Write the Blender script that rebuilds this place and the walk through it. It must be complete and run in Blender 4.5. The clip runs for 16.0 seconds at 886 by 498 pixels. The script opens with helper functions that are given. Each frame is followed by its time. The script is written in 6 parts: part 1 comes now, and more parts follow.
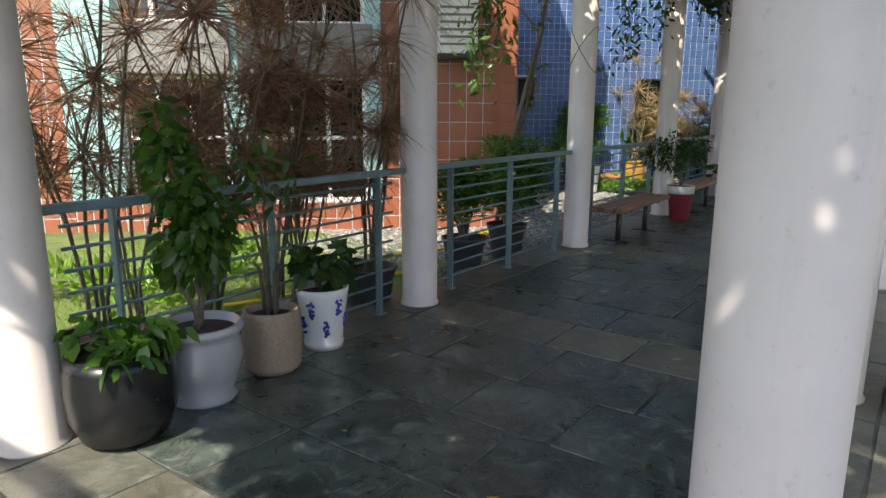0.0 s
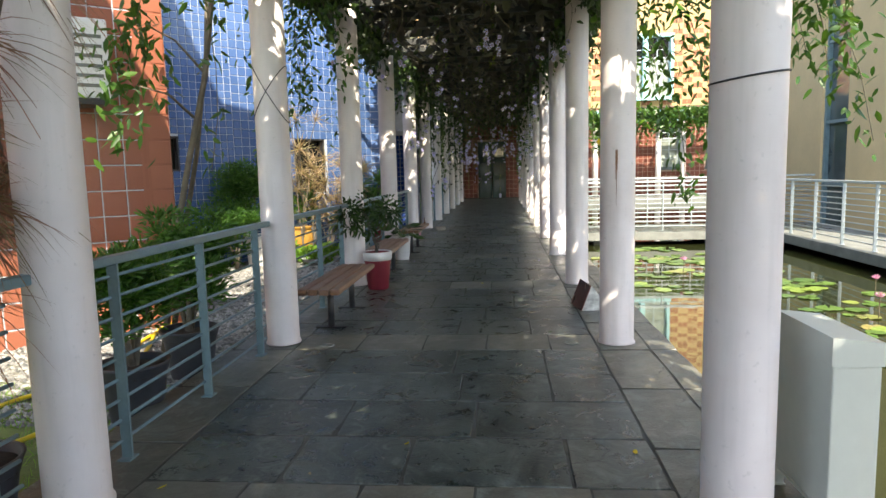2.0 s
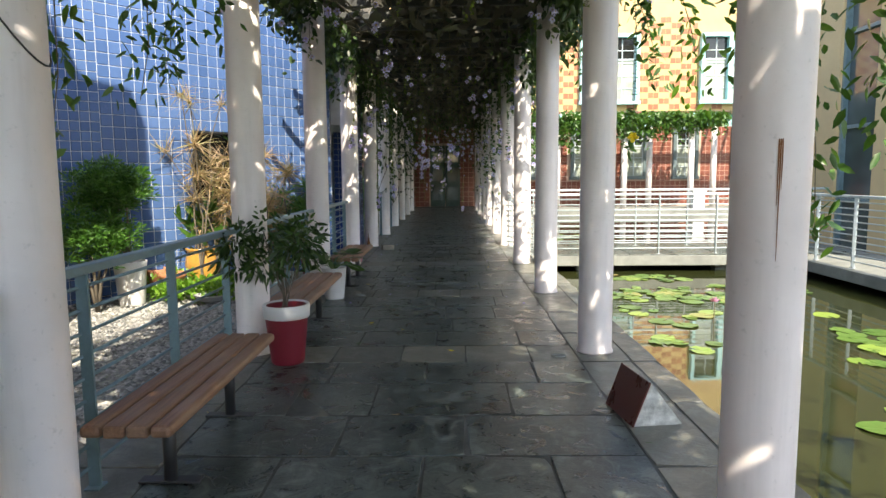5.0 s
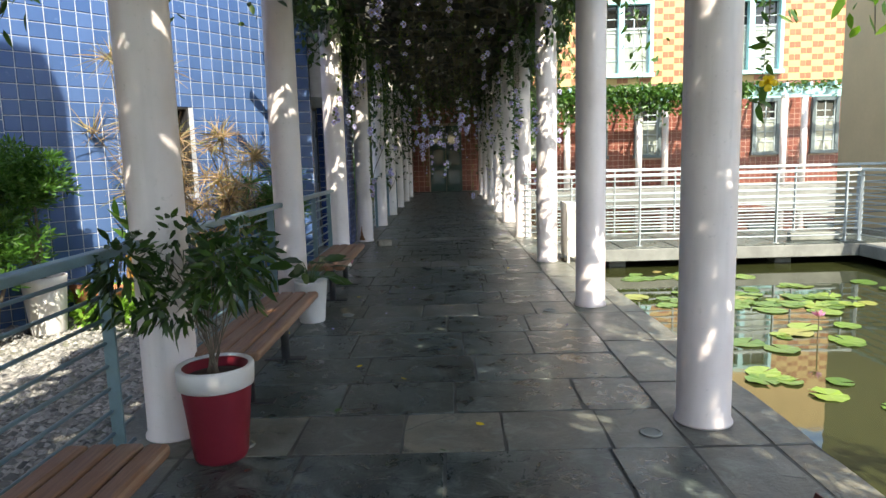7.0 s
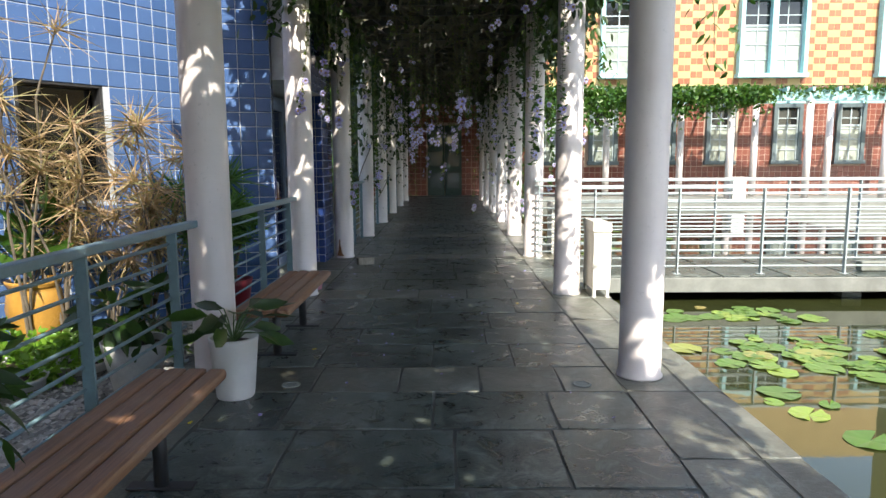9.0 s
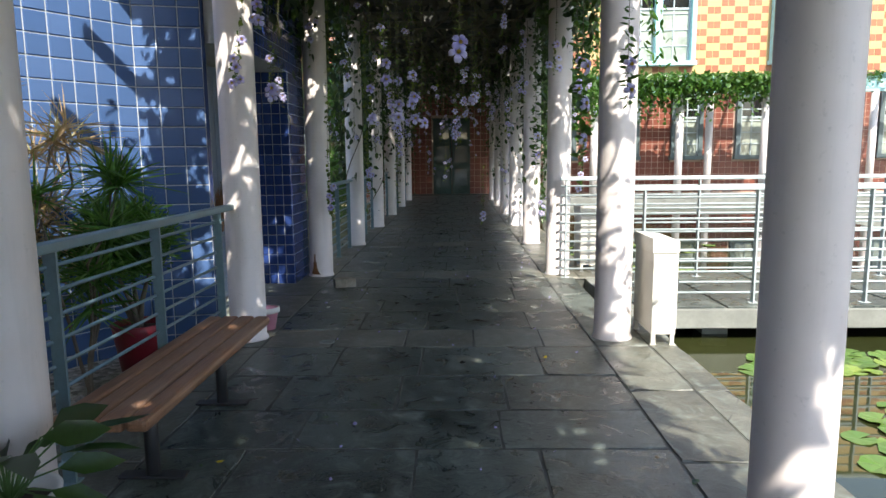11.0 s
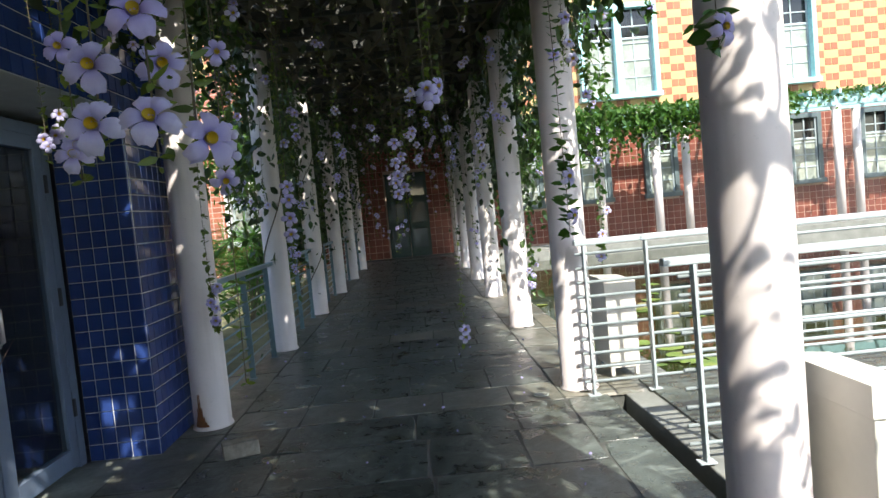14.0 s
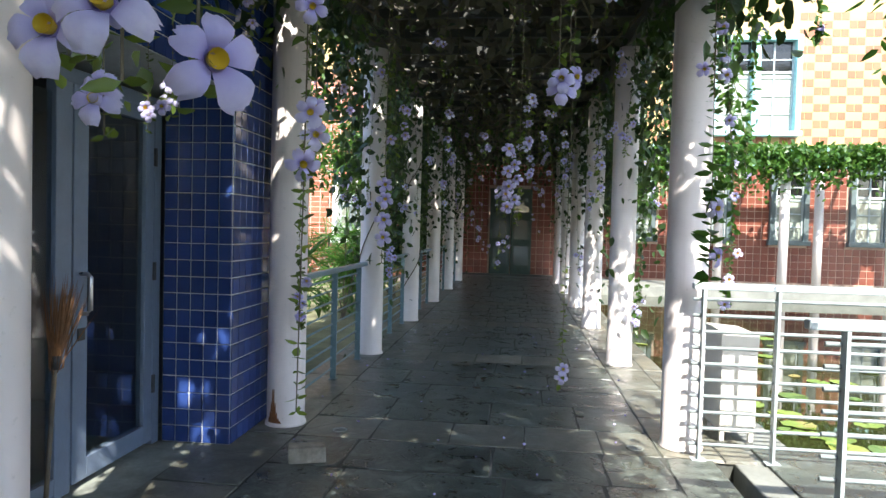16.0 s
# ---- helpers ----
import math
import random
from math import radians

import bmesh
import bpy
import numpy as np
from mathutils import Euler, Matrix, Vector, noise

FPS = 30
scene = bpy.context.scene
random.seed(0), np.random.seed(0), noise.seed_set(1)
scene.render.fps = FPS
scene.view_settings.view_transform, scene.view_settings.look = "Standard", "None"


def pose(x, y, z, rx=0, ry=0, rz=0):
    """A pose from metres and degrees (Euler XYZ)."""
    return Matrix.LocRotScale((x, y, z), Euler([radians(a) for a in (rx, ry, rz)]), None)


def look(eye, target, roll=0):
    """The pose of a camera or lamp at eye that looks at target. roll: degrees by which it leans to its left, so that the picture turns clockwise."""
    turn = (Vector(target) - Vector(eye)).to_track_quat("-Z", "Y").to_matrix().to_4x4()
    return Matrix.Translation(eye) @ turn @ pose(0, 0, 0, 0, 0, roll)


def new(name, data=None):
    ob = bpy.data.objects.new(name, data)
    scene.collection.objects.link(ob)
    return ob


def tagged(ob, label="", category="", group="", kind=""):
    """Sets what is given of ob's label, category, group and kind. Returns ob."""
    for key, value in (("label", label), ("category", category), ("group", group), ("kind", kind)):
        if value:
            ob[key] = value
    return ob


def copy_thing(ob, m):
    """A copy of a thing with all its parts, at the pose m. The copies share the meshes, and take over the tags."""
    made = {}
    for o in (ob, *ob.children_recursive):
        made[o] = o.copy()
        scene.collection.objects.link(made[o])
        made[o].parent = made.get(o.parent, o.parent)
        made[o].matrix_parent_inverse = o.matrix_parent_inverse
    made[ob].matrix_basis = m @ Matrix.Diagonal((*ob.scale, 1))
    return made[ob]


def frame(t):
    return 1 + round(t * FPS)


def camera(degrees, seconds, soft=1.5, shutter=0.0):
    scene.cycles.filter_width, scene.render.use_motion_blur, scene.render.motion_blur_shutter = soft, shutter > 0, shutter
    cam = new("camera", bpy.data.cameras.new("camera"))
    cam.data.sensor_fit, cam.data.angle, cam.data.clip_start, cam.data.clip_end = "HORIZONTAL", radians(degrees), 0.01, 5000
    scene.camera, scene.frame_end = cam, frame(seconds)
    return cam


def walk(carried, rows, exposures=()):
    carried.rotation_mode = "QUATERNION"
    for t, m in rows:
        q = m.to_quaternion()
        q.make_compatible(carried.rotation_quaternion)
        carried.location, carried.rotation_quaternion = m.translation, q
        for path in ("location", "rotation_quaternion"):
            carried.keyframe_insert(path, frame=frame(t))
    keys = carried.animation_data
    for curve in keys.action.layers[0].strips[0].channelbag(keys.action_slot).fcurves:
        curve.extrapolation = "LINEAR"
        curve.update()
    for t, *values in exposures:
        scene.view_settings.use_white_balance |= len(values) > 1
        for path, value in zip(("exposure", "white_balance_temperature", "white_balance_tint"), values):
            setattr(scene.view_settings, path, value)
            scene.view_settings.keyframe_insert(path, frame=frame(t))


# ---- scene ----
cam = camera(68.1, 16.0)
METRES, EYE, TILT, LEAN, TURN = 14.0, 1.5, 0.0, 0.0, 35.4
PATH = [
    (0, (0.113, 0.063, 1.511), (-1.053, 1.633, 1.095), 0.2),
    (0.5, (-0.312, 0.375, 1.453), (-1.135, 2.151, 1.043), 0.8),
    (1, (-0.619, 0.69, 1.467), (-1.042, 2.615, 1.124), -0.6),
    (1.5, (-0.893, 0.986, 1.511), (-1.017, 2.95, 1.156), 0.2),
    (2, (-1.119, 1.345, 1.466), (-1.299, 3.323, 1.229), -1.4),
    (2.5, (-1.237, 1.829, 1.448), (-1.218, 3.801, 1.112), -1.2),
    (3, (-1.339, 2.309, 1.473), (-1.281, 4.284, 1.161), -1.4),
    (3.5, (-1.315, 2.751, 1.496), (-1.344, 4.734, 1.237), -0.2),
    (4, (-1.352, 3.236, 1.496), (-1.299, 5.219, 1.236), -0.8),
    (4.5, (-1.365, 3.79, 1.486), (-1.372, 5.777, 1.264), 0.1),
    (7, (-1.521, 6.342, 1.442), (-1.542, 8.324, 1.17), -1.6),
    (7.5, (-1.472, 6.835, 1.414), (-1.502, 8.804, 1.064), -0.0),
    (8, (-1.497, 7.313, 1.426), (-1.51, 9.297, 1.178), 0.5),
    (8.5, (-1.48, 7.788, 1.443), (-1.568, 9.768, 1.172), 0.2),
    (9, (-1.469, 8.278, 1.45), (-1.484, 10.26, 1.183), -0.3),
    (11.5, (-1.373, 10.798, 1.411), (-1.425, 12.778, 1.133), -0.7),
    (12, (-1.377, 11.261, 1.448), (-1.431, 13.248, 1.225), -1.7),
    (12.5, (-1.379, 11.723, 1.484), (-1.476, 13.712, 1.306), -3.0),
    (13, (-1.353, 12.189, 1.465), (-1.45, 14.18, 1.297), -2.5),
    (13.5, (-1.378, 12.675, 1.485), (-1.292, 14.666, 1.323), -1.9),
    (14, (-1.331, 13.124, 1.493), (-1.259, 15.119, 1.376), -5.4),
    (14.5, (-1.374, 13.461, 1.49), (-1.285, 15.459, 1.452), -0.7),
    (15, (-1.336, 13.504, 1.538), (-1.463, 15.498, 1.448), -0.8),
    (15.5, (-1.333, 13.453, 1.514), (-1.654, 15.425, 1.436), 0.8),
    (16, (-1.355, 13.468, 1.493), (-1.579, 15.455, 1.43), 1.5),
]
walk(cam, [(t, look(eye, target, roll)) for t, eye, target, roll in PATH],
     [(0.0, 1.42, 7300, 10), (0.5, 1.78, 7100, 10), (1.0, 2.1, 7250, 10), (3.0, 2.04, 7450, 10), (8.0, 1.92, 7000, 10), (9.0, 1.86, 6850, 10), (12.0, 1.8, 6700, 10), (14.5, 1.8, 6600, 10), (15.3, 2.25, 6550, 10), (16.0, 2.35, 6550, 10)])

# ---- world, sun, exposure ----
SUN_AZ, SUN_EL = radians(163), radians(47)      # azimuth from +y clockwise
world = bpy.data.worlds.new("sky")
scene.world = world
world.use_nodes = True
wn = world.node_tree
sky = wn.nodes.new("ShaderNodeTexSky")
sky.sky_type, sky.sun_disc, sky.sun_elevation, sky.sun_rotation = "NISHITA", False, SUN_EL, SUN_AZ
wn.links.new(sky.outputs[0], wn.nodes["Background"].inputs[0])
wn.nodes["Background"].inputs[1].default_value = 0.15
sun = new("sun", bpy.data.lights.new("sun", "SUN"))
sun.data.energy, sun.data.angle, sun.data.color = 3.0, radians(0.5), (1.0, 0.95, 0.87)
sun.matrix_world = look((math.sin(SUN_AZ) * math.cos(SUN_EL) * 50, math.cos(SUN_AZ) * math.cos(SUN_EL) * 50, math.sin(SUN_EL) * 50), (0, 0, 0))


# ---- helpers for meshes ----
def box(bm, x0, y0, z0, x1, y1, z1, m=None, bevel=0.0):
    r = bmesh.ops.create_cube(bm, size=1.0, matrix=Matrix.Translation(((x0 + x1) / 2, (y0 + y1) / 2, (z0 + z1) / 2)) @ Matrix.Diagonal((x1 - x0, y1 - y0, z1 - z0, 1)))
    vs = r["verts"]
    if bevel:
        es = list({e for v in vs for e in v.link_edges})
        r = bmesh.ops.bevel(bm, geom=es, offset=bevel, segments=2, affect="EDGES", profile=0.5)
        vs = r["verts"]
    if m is not None:
        bmesh.ops.transform(bm, matrix=m, verts=list({v for v in vs}))
    return vs


def tube(bm, pts, r0, r1=None, seg=6, cap=True):
    """A tapered tube along points."""
    r1 = r0 if r1 is None else r1
    pts = [Vector(p) for p in pts]
    rings, n = [], len(pts)
    for i, p in enumerate(pts):
        d = (pts[min(i + 1, n - 1)] - pts[max(i - 1, 0)]).normalized()
        a = d.cross(Vector((0, 0, 1)) if abs(d.z) < 0.9 else Vector((1, 0, 0))).normalized()
        b = d.cross(a)
        r = r0 + (r1 - r0) * i / max(n - 1, 1)
        rings.append([bm.verts.new(p + (a * math.cos(k * math.tau / seg) + b * math.sin(k * math.tau / seg)) * r) for k in range(seg)])
    for i in range(n - 1):
        for k in range(seg):
            f = bm.faces.new((rings[i][k], rings[i][(k + 1) % seg], rings[i + 1][(k + 1) % seg], rings[i + 1][k]))
            f.smooth = seg > 5
    if cap:
        bm.faces.new(rings[0][::-1])
        bm.faces.new(rings[-1])


def lathe(bm, prof, seg=32, cx=0.0, cy=0.0):
    """A turned shape from (radius, height) pairs."""
    rings = []
    for r, z in prof:
        if r < 1e-4:
            rings.append([bm.verts.new((cx, cy, z))])
        else:
            rings.append([bm.verts.new((cx + r * math.cos(k * math.tau / seg), cy + r * math.sin(k * math.tau / seg), z)) for k in range(seg)])
    for a, b in zip(rings, rings[1:]):
        for k in range(seg):
            k2 = (k + 1) % seg
            vs = [a[k], a[k2], b[k2], b[k]] if len(a) > 1 and len(b) > 1 else ([a[0], b[k2], b[k]] if len(a) == 1 else [a[k], a[k2], b[0]])
            if len(a) == 1 and len(b) == 1:
                continue
            bm.faces.new(vs).smooth = True


def mesh_of(name, bm, material):
    bmesh.ops.recalc_face_normals(bm, faces=bm.faces[:])
    me = bpy.data.meshes.new(name)
    bm.to_mesh(me)
    bm.free()
    for m in (material if isinstance(material, (list, tuple)) else [material]):
        me.materials.append(m)
    return me


def part(name, bm, material, parent=None, label=""):
    ob = new(name, mesh_of(name, bm, material))
    ob.parent = parent
    if label:
        tagged(ob, label)
    return ob


def thing(name, label, category, at=None, group="", kind=""):
    ob = new(name)
    if at is not None:
        ob.matrix_basis = at
    return tagged(ob, label, category, group, kind)


# ---- materials ----
class Nodes:
    def __init__(self, name, rough=0.5, metal=0.0, spec=0.5):
        self.m = bpy.data.materials.new(name)
        self.m.use_nodes = True
        self.t = self.m.node_tree
        self.b = self.t.nodes["Principled BSDF"]
        self.b.inputs["Roughness"].default_value = rough
        self.b.inputs["Metallic"].default_value = metal
        self.b.inputs["Specular IOR Level"].default_value = spec

    def add(self, kind, **props):
        n = self.t.nodes.new(kind)
        for k, v in props.items():
            if k == "blend":
                n.blend_type = v
            elif k == "operation":
                n.operation = v
            elif k == "data":
                n.data_type = v
        return n

    def link(self, a, b):
        self.t.links.new(a, b)

    def coords(self, scale=(1, 1, 1), rnd=False):
        tc, mp = self.add("ShaderNodeTexCoord"), self.add("ShaderNodeMapping")
        mp.inputs["Scale"].default_value = scale
        self.link(tc.outputs["Object"], mp.inputs["Vector"])
        if rnd:
            oi = self.add("ShaderNodeObjectInfo")
            mul = self.add("ShaderNodeVectorMath", operation="SCALE")
            mul.inputs[0].default_value = (37.0, 53.0, 71.0)
            self.link(oi.outputs["Random"], mul.inputs["Scale"])
            self.link(mul.outputs[0], mp.inputs["Location"])
        return mp.outputs[0]

    def noise(self, vec, scale, detail=4.0, rough=0.6, dist=0.0):
        n = self.add("ShaderNodeTexNoise")
        n.inputs["Scale"].default_value, n.inputs["Detail"].default_value = scale, detail
        n.inputs["Roughness"].default_value, n.inputs["Distortion"].default_value = rough, dist
        self.link(vec, n.inputs["Vector"])
        return n.outputs["Fac"]

    def ramp(self, fac, *stops):
        r = self.add("ShaderNodeValToRGB")
        e = r.color_ramp.elements
        while len(e) < len(stops):
            e.new(0.5)
        for el, (p, c) in zip(e, stops):
            el.position, el.color = p, (*c, 1) if len(c) == 3 else c
        self.link(fac, r.inputs[0])
        return r.outputs[0]

    def mix(self, fac, a, b, blend="MIX"):
        n = self.add("ShaderNodeMix", data="RGBA", blend=blend)
        for v, s in ((fac, n.inputs[0]), (a, n.inputs[6]), (b, n.inputs[7])):
            if isinstance(v, (int, float)):
                s.default_value = v
            elif isinstance(v, tuple):
                s.default_value = (*v, 1)
            else:
                self.link(v, s)
        return n.outputs[2]

    def colour(self, c):
        if isinstance(c, tuple):
            self.b.inputs["Base Color"].default_value = (*c, 1)
        else:
            self.link(c, self.b.inputs["Base Color"])

    def rough(self, f):
        self.link(f, self.b.inputs["Roughness"])

    def bump(self, h, strength=0.3, dist=0.01):
        n = self.add("ShaderNodeBump")
        n.inputs["Strength"].default_value, n.inputs["Distance"].default_value = strength, dist
        self.link(h, n.inputs["Height"])
        self.link(n.outputs[0], self.b.inputs["Normal"])


def grey(v):
    return (v, v, v)


def simple(name, c, rough=0.5, metal=0.0, vary=0.15, scale=6.0, bump=0.15, spec=0.5, rnd=False):
    """A surface of one colour with broad and fine unevenness."""
    n = Nodes(name, rough, metal, spec)
    v = n.coords(rnd=rnd)
    a, b = n.noise(v, scale, 5), n.noise(v, scale * 9, 3)
    lo, hi = tuple(max(0, x * (1 - vary)) for x in c), tuple(min(1, x * (1 + vary)) for x in c)
    base = n.ramp(a, (0.3, lo), (0.7, hi))
    n.colour(n.mix(n.ramp(b, (0.35, grey(0.0)), (0.75, grey(0.35))), base, tuple(x * (1 - 1.4 * vary) for x in c)))
    n.rough(n.ramp(a, (0.3, grey(max(0, rough - 0.08))), (0.7, grey(min(1, rough + 0.08)))))
    n.bump(b, bump, 0.004)
    return n.m


def slate(name, lo, hi, rough=0.33):
    n = Nodes(name, rough, spec=0.5)
    v = n.coords(rnd=True)
    a, b, c = n.noise(v, 1.7, 9, 0.72, 0.9), n.noise(v, 6, 8, 0.74, 0.9), n.noise(v, 60, 3)
    base = n.ramp(a, (0.34, lo), (0.5, tuple(x * 0.6 + y * 0.4 for x, y in zip(lo, hi))), (0.68, hi))
    oi = n.add("ShaderNodeObjectInfo")
    tint = n.ramp(oi.outputs["Random"], (0.0, (0.72, 0.74, 0.72)), (0.35, (0.95, 1.0, 0.98)), (0.7, (1.03, 1.08, 1.08)), (1.0, (1.22, 1.17, 1.06)))
    base = n.mix(1.0, base, tint, "MULTIPLY")
    base = n.mix(n.ramp(b, (0.52, grey(0.0)), (0.66, grey(0.65))), base, (0.23, 0.265, 0.235))
    n.colour(n.mix(n.ramp(c, (0.62, grey(0)), (0.8, grey(0.35))), base, (0.02, 0.022, 0.02)))
    vo = n.add("ShaderNodeTexVoronoi")
    vo.feature = "DISTANCE_TO_EDGE"
    vo.inputs["Scale"].default_value = 1.5
    warp = n.add("ShaderNodeVectorMath", operation="ADD")
    n.link(v, warp.inputs[0])
    n.link(n.ramp(b, (0, grey(0)), (1, grey(0.35))), warp.inputs[1])
    n.link(warp.outputs[0], vo.inputs["Vector"])
    crack = n.ramp(vo.outputs["Distance"], (0.0, grey(1)), (0.012, grey(0)))
    crack = n.mix(1.0, crack, n.ramp(a, (0.5, grey(0)), (0.58, grey(0.9))), "MULTIPLY")
    n.colour(n.mix(crack, n.b.inputs["Base Color"].links[0].from_socket, (0.012, 0.013, 0.012)))
    n.rough(n.ramp(b, (0.3, grey(rough - 0.12)), (0.7, grey(rough + 0.28))))
    n.bump(n.mix(0.4, b, c), 0.75, 0.008)
    return n.m


def leaf_mat(name, a, b, c, rough=0.4, trans=0.35):
    """Leaves that differ one by one and let light through."""
    n = Nodes(name, rough, spec=0.5)
    g = n.add("ShaderNodeNewGeometry")
    col = n.ramp(g.outputs["Random Per Island"], (0.0, a), (0.5, b), (1.0, c))
    v = n.coords()
    col = n.mix(n.ramp(n.noise(v, 30, 3), (0.4, grey(0)), (0.8, grey(0.4))), col, tuple(x * 0.6 for x in a))
    n.colour(col)
    tr = n.add("ShaderNodeBsdfTranslucent")
    n.link(n.mix(1.0, col, (1.25, 1.3, 0.7), "MULTIPLY"), tr.inputs["Color"])
    mx = n.add("ShaderNodeMixShader")
    mx.inputs[0].default_value = trans
    n.link(n.b.outputs[0], mx.inputs[1])
    n.link(tr.outputs[0], mx.inputs[2])
    n.link(mx.outputs[0], n.t.nodes["Material Output"].inputs[0])
    return n.m


def column_paint():
    n = Nodes("column_paint", 0.45)
    v = n.coords(rnd=True)
    a, b = n.noise(v, 1.3, 5), n.noise(v, 30, 4)
    base = n.ramp(a, (0.3, (0.63, 0.575, 0.55)), (0.7, (0.77, 0.715, 0.69)))
    s = n.noise(n.coords((9, 9, 0.7), rnd=True), 1.0, 4)
    base = n.mix(n.ramp(s, (0.52, grey(0)), (0.8, grey(0.5))), base, (0.46, 0.43, 0.40))
    n.colour(n.mix(n.ramp(b, (0.62, grey(0)), (0.76, grey(0.4))), base, (0.36, 0.34, 0.31)))
    n.bump(b, 0.08, 0.003)
    return n.m


def glaze(name, lo, hi, rough=0.12, spec=0.5):
    """Glazed tile that varies from piece to piece."""
    n = Nodes(name, rough, spec=spec)
    g = n.add("ShaderNodeNewGeometry")
    oi = n.add("ShaderNodeObjectInfo")
    s = n.add("ShaderNodeMath", operation="ADD")
    n.link(g.outputs["Random Per Island"], s.inputs[0])
    n.link(oi.outputs["Random"], s.inputs[1])
    f = n.add("ShaderNodeMath", operation="FRACT")
    n.link(s.outputs[0], f.inputs[0])
    v = n.coords()
    col = n.ramp(f.outputs[0], (0.0, lo), (1.0, hi))
    n.colour(n.mix(n.ramp(n.noise(v, 1.2, 4), (0.35, grey(0)), (0.75, grey(0.35))), col, tuple(x * 0.7 for x in lo)))
    n.rough(n.ramp(n.noise(v, 14, 3), (0.3, grey(rough)), (0.8, grey(rough + 0.15))))
    n.bump(n.noise(v, 5, 2), 0.12, 0.01)
    return n.m


M_COLUMN = column_paint()
M_SLATE = slate("slate", (0.014, 0.021, 0.019), (0.098, 0.116, 0.104), 0.26)
M_SLATE_BAND = slate("slate_band", (0.056, 0.056, 0.046), (0.175, 0.17, 0.14), 0.36)
M_JOINT = simple("joint_mortar", (0.075, 0.08, 0.07), 0.85, vary=0.7, scale=2.5)
M_RAIL = simple("rail_paint", (0.135, 0.215, 0.24), 0.42, vary=0.18, scale=8, bump=0.05)
# the railing paint again, lightened to carry the glare of full sun
M_RAIL_SUNLIT = simple("rail_paint_sunlit", (0.38, 0.44, 0.45), 0.4, vary=0.18, scale=8, bump=0.05)
M_BLUE = glaze("blue_tile", (0.054, 0.110, 0.25), (0.080, 0.147, 0.312), 0.16, 0.4)
M_NAVY = glaze("navy_tile", (0.018, 0.040, 0.15), (0.030, 0.064, 0.23), 0.1)
M_GROUT = simple("grout", (0.43, 0.47, 0.51), 0.8, vary=0.12)
M_GROUT_DARK = simple("grout_grey", (0.52, 0.54, 0.55), 0.8, vary=0.15)
M_ORANGE = glaze("terracotta_tile", (0.28, 0.095, 0.055), (0.35, 0.125, 0.072), 0.3)
M_RED = glaze("red_tile", (0.15, 0.042, 0.028), (0.21, 0.062, 0.038), 0.3)
M_CHECK = glaze("cream_tile", (0.44, 0.29, 0.12), (0.52, 0.36, 0.16), 0.45)
M_TAN = simple("tan_render", (0.55, 0.42, 0.23), 0.8, vary=0.08, scale=1.5)
M_TEAL = simple("teal_paint", (0.33, 0.58, 0.59), 0.5, vary=0.18)
M_WHITE = simple("white_paint", (0.78, 0.78, 0.76), 0.5, vary=0.08, scale=3)
M_CAB = simple("cabinet_paint", (0.56, 0.60, 0.54), 0.4, vary=0.08, scale=2)
M_CAB_CREAM = simple("cabinet_cream", (0.62, 0.61, 0.54), 0.4, vary=0.08, scale=2)
M_STEEL = simple("dark_steel", (0.035, 0.036, 0.038), 0.45, vary=0.2)
M_CONC = simple("concrete", (0.19, 0.20, 0.18), 0.85, vary=0.25, scale=3, bump=0.4)
M_STONE_EDGE = simple("edge_stone", (0.24, 0.26, 0.23), 0.7, vary=0.4, scale=4, bump=0.4)


def glass_mat(name, tint=(0.75, 0.85, 0.85), rough=0.02):
    n = Nodes(name, rough)
    n.colour(tint)
    n.b.inputs["Transmission Weight"].default_value = 1.0
    n.b.inputs["IOR"].default_value = 1.55
    return n.m


def pane_mat():
    """Window glass seen from outside by day: dark and mirror-like."""
    n = Nodes("window_pane", 0.05, spec=0.9)
    v = n.coords()
    n.colour(n.ramp(n.noise(v, 0.8, 2), (0.3, (0.03, 0.045, 0.045)), (0.7, (0.10, 0.13, 0.13))))
    return n.m


M_GLASS = glass_mat("door_glass")
M_PANE = pane_mat()
M_PANE_DARK = simple("dark_pane", (0.012, 0.014, 0.014), 0.08, vary=0.4, scale=1.0)
M_PALE = simple("grey_sill_paint", (0.21, 0.215, 0.21), 0.7, vary=0.25, scale=2.5)
M_GSTEM = simple("green_stem", (0.06, 0.13, 0.03), 0.5)
M_SASH = simple("sash_paint", (0.34, 0.40, 0.41), 0.45, vary=0.12)
M_BEAM = simple("beam_paint", (0.045, 0.048, 0.044), 0.7, vary=0.3, scale=4)
M_CURTAIN = simple("pane_with_curtain", (0.31, 0.35, 0.30), 0.1, vary=0.35, scale=1.5, bump=0.0)


def water_mat():
    n = Nodes("pond_water", 0.03, spec=0.45)
    v = n.coords()
    n.colour(n.ramp(n.noise(v, 0.25, 4), (0.3, (0.018, 0.023, 0.008)), (0.7, (0.033, 0.037, 0.012))))
    n.bump(n.noise(v, 2.2, 3, 0.5), 0.05, 0.02)
    return n.m


M_WATER = water_mat()

# ---- the setting ----
XL, XR, STEP, COLY, RAD = -3.05, -0.17, 2.84, 1.17, 0.14
COLS = [COLY + STEP * k for k in range(-2, 12)]
TOP = 3.55
END_Y = 36.0
SOIL = -0.13


def setting(name, bm, mat, label, cat):
    return tagged(part(name, bm, mat), label, cat, kind="structure")


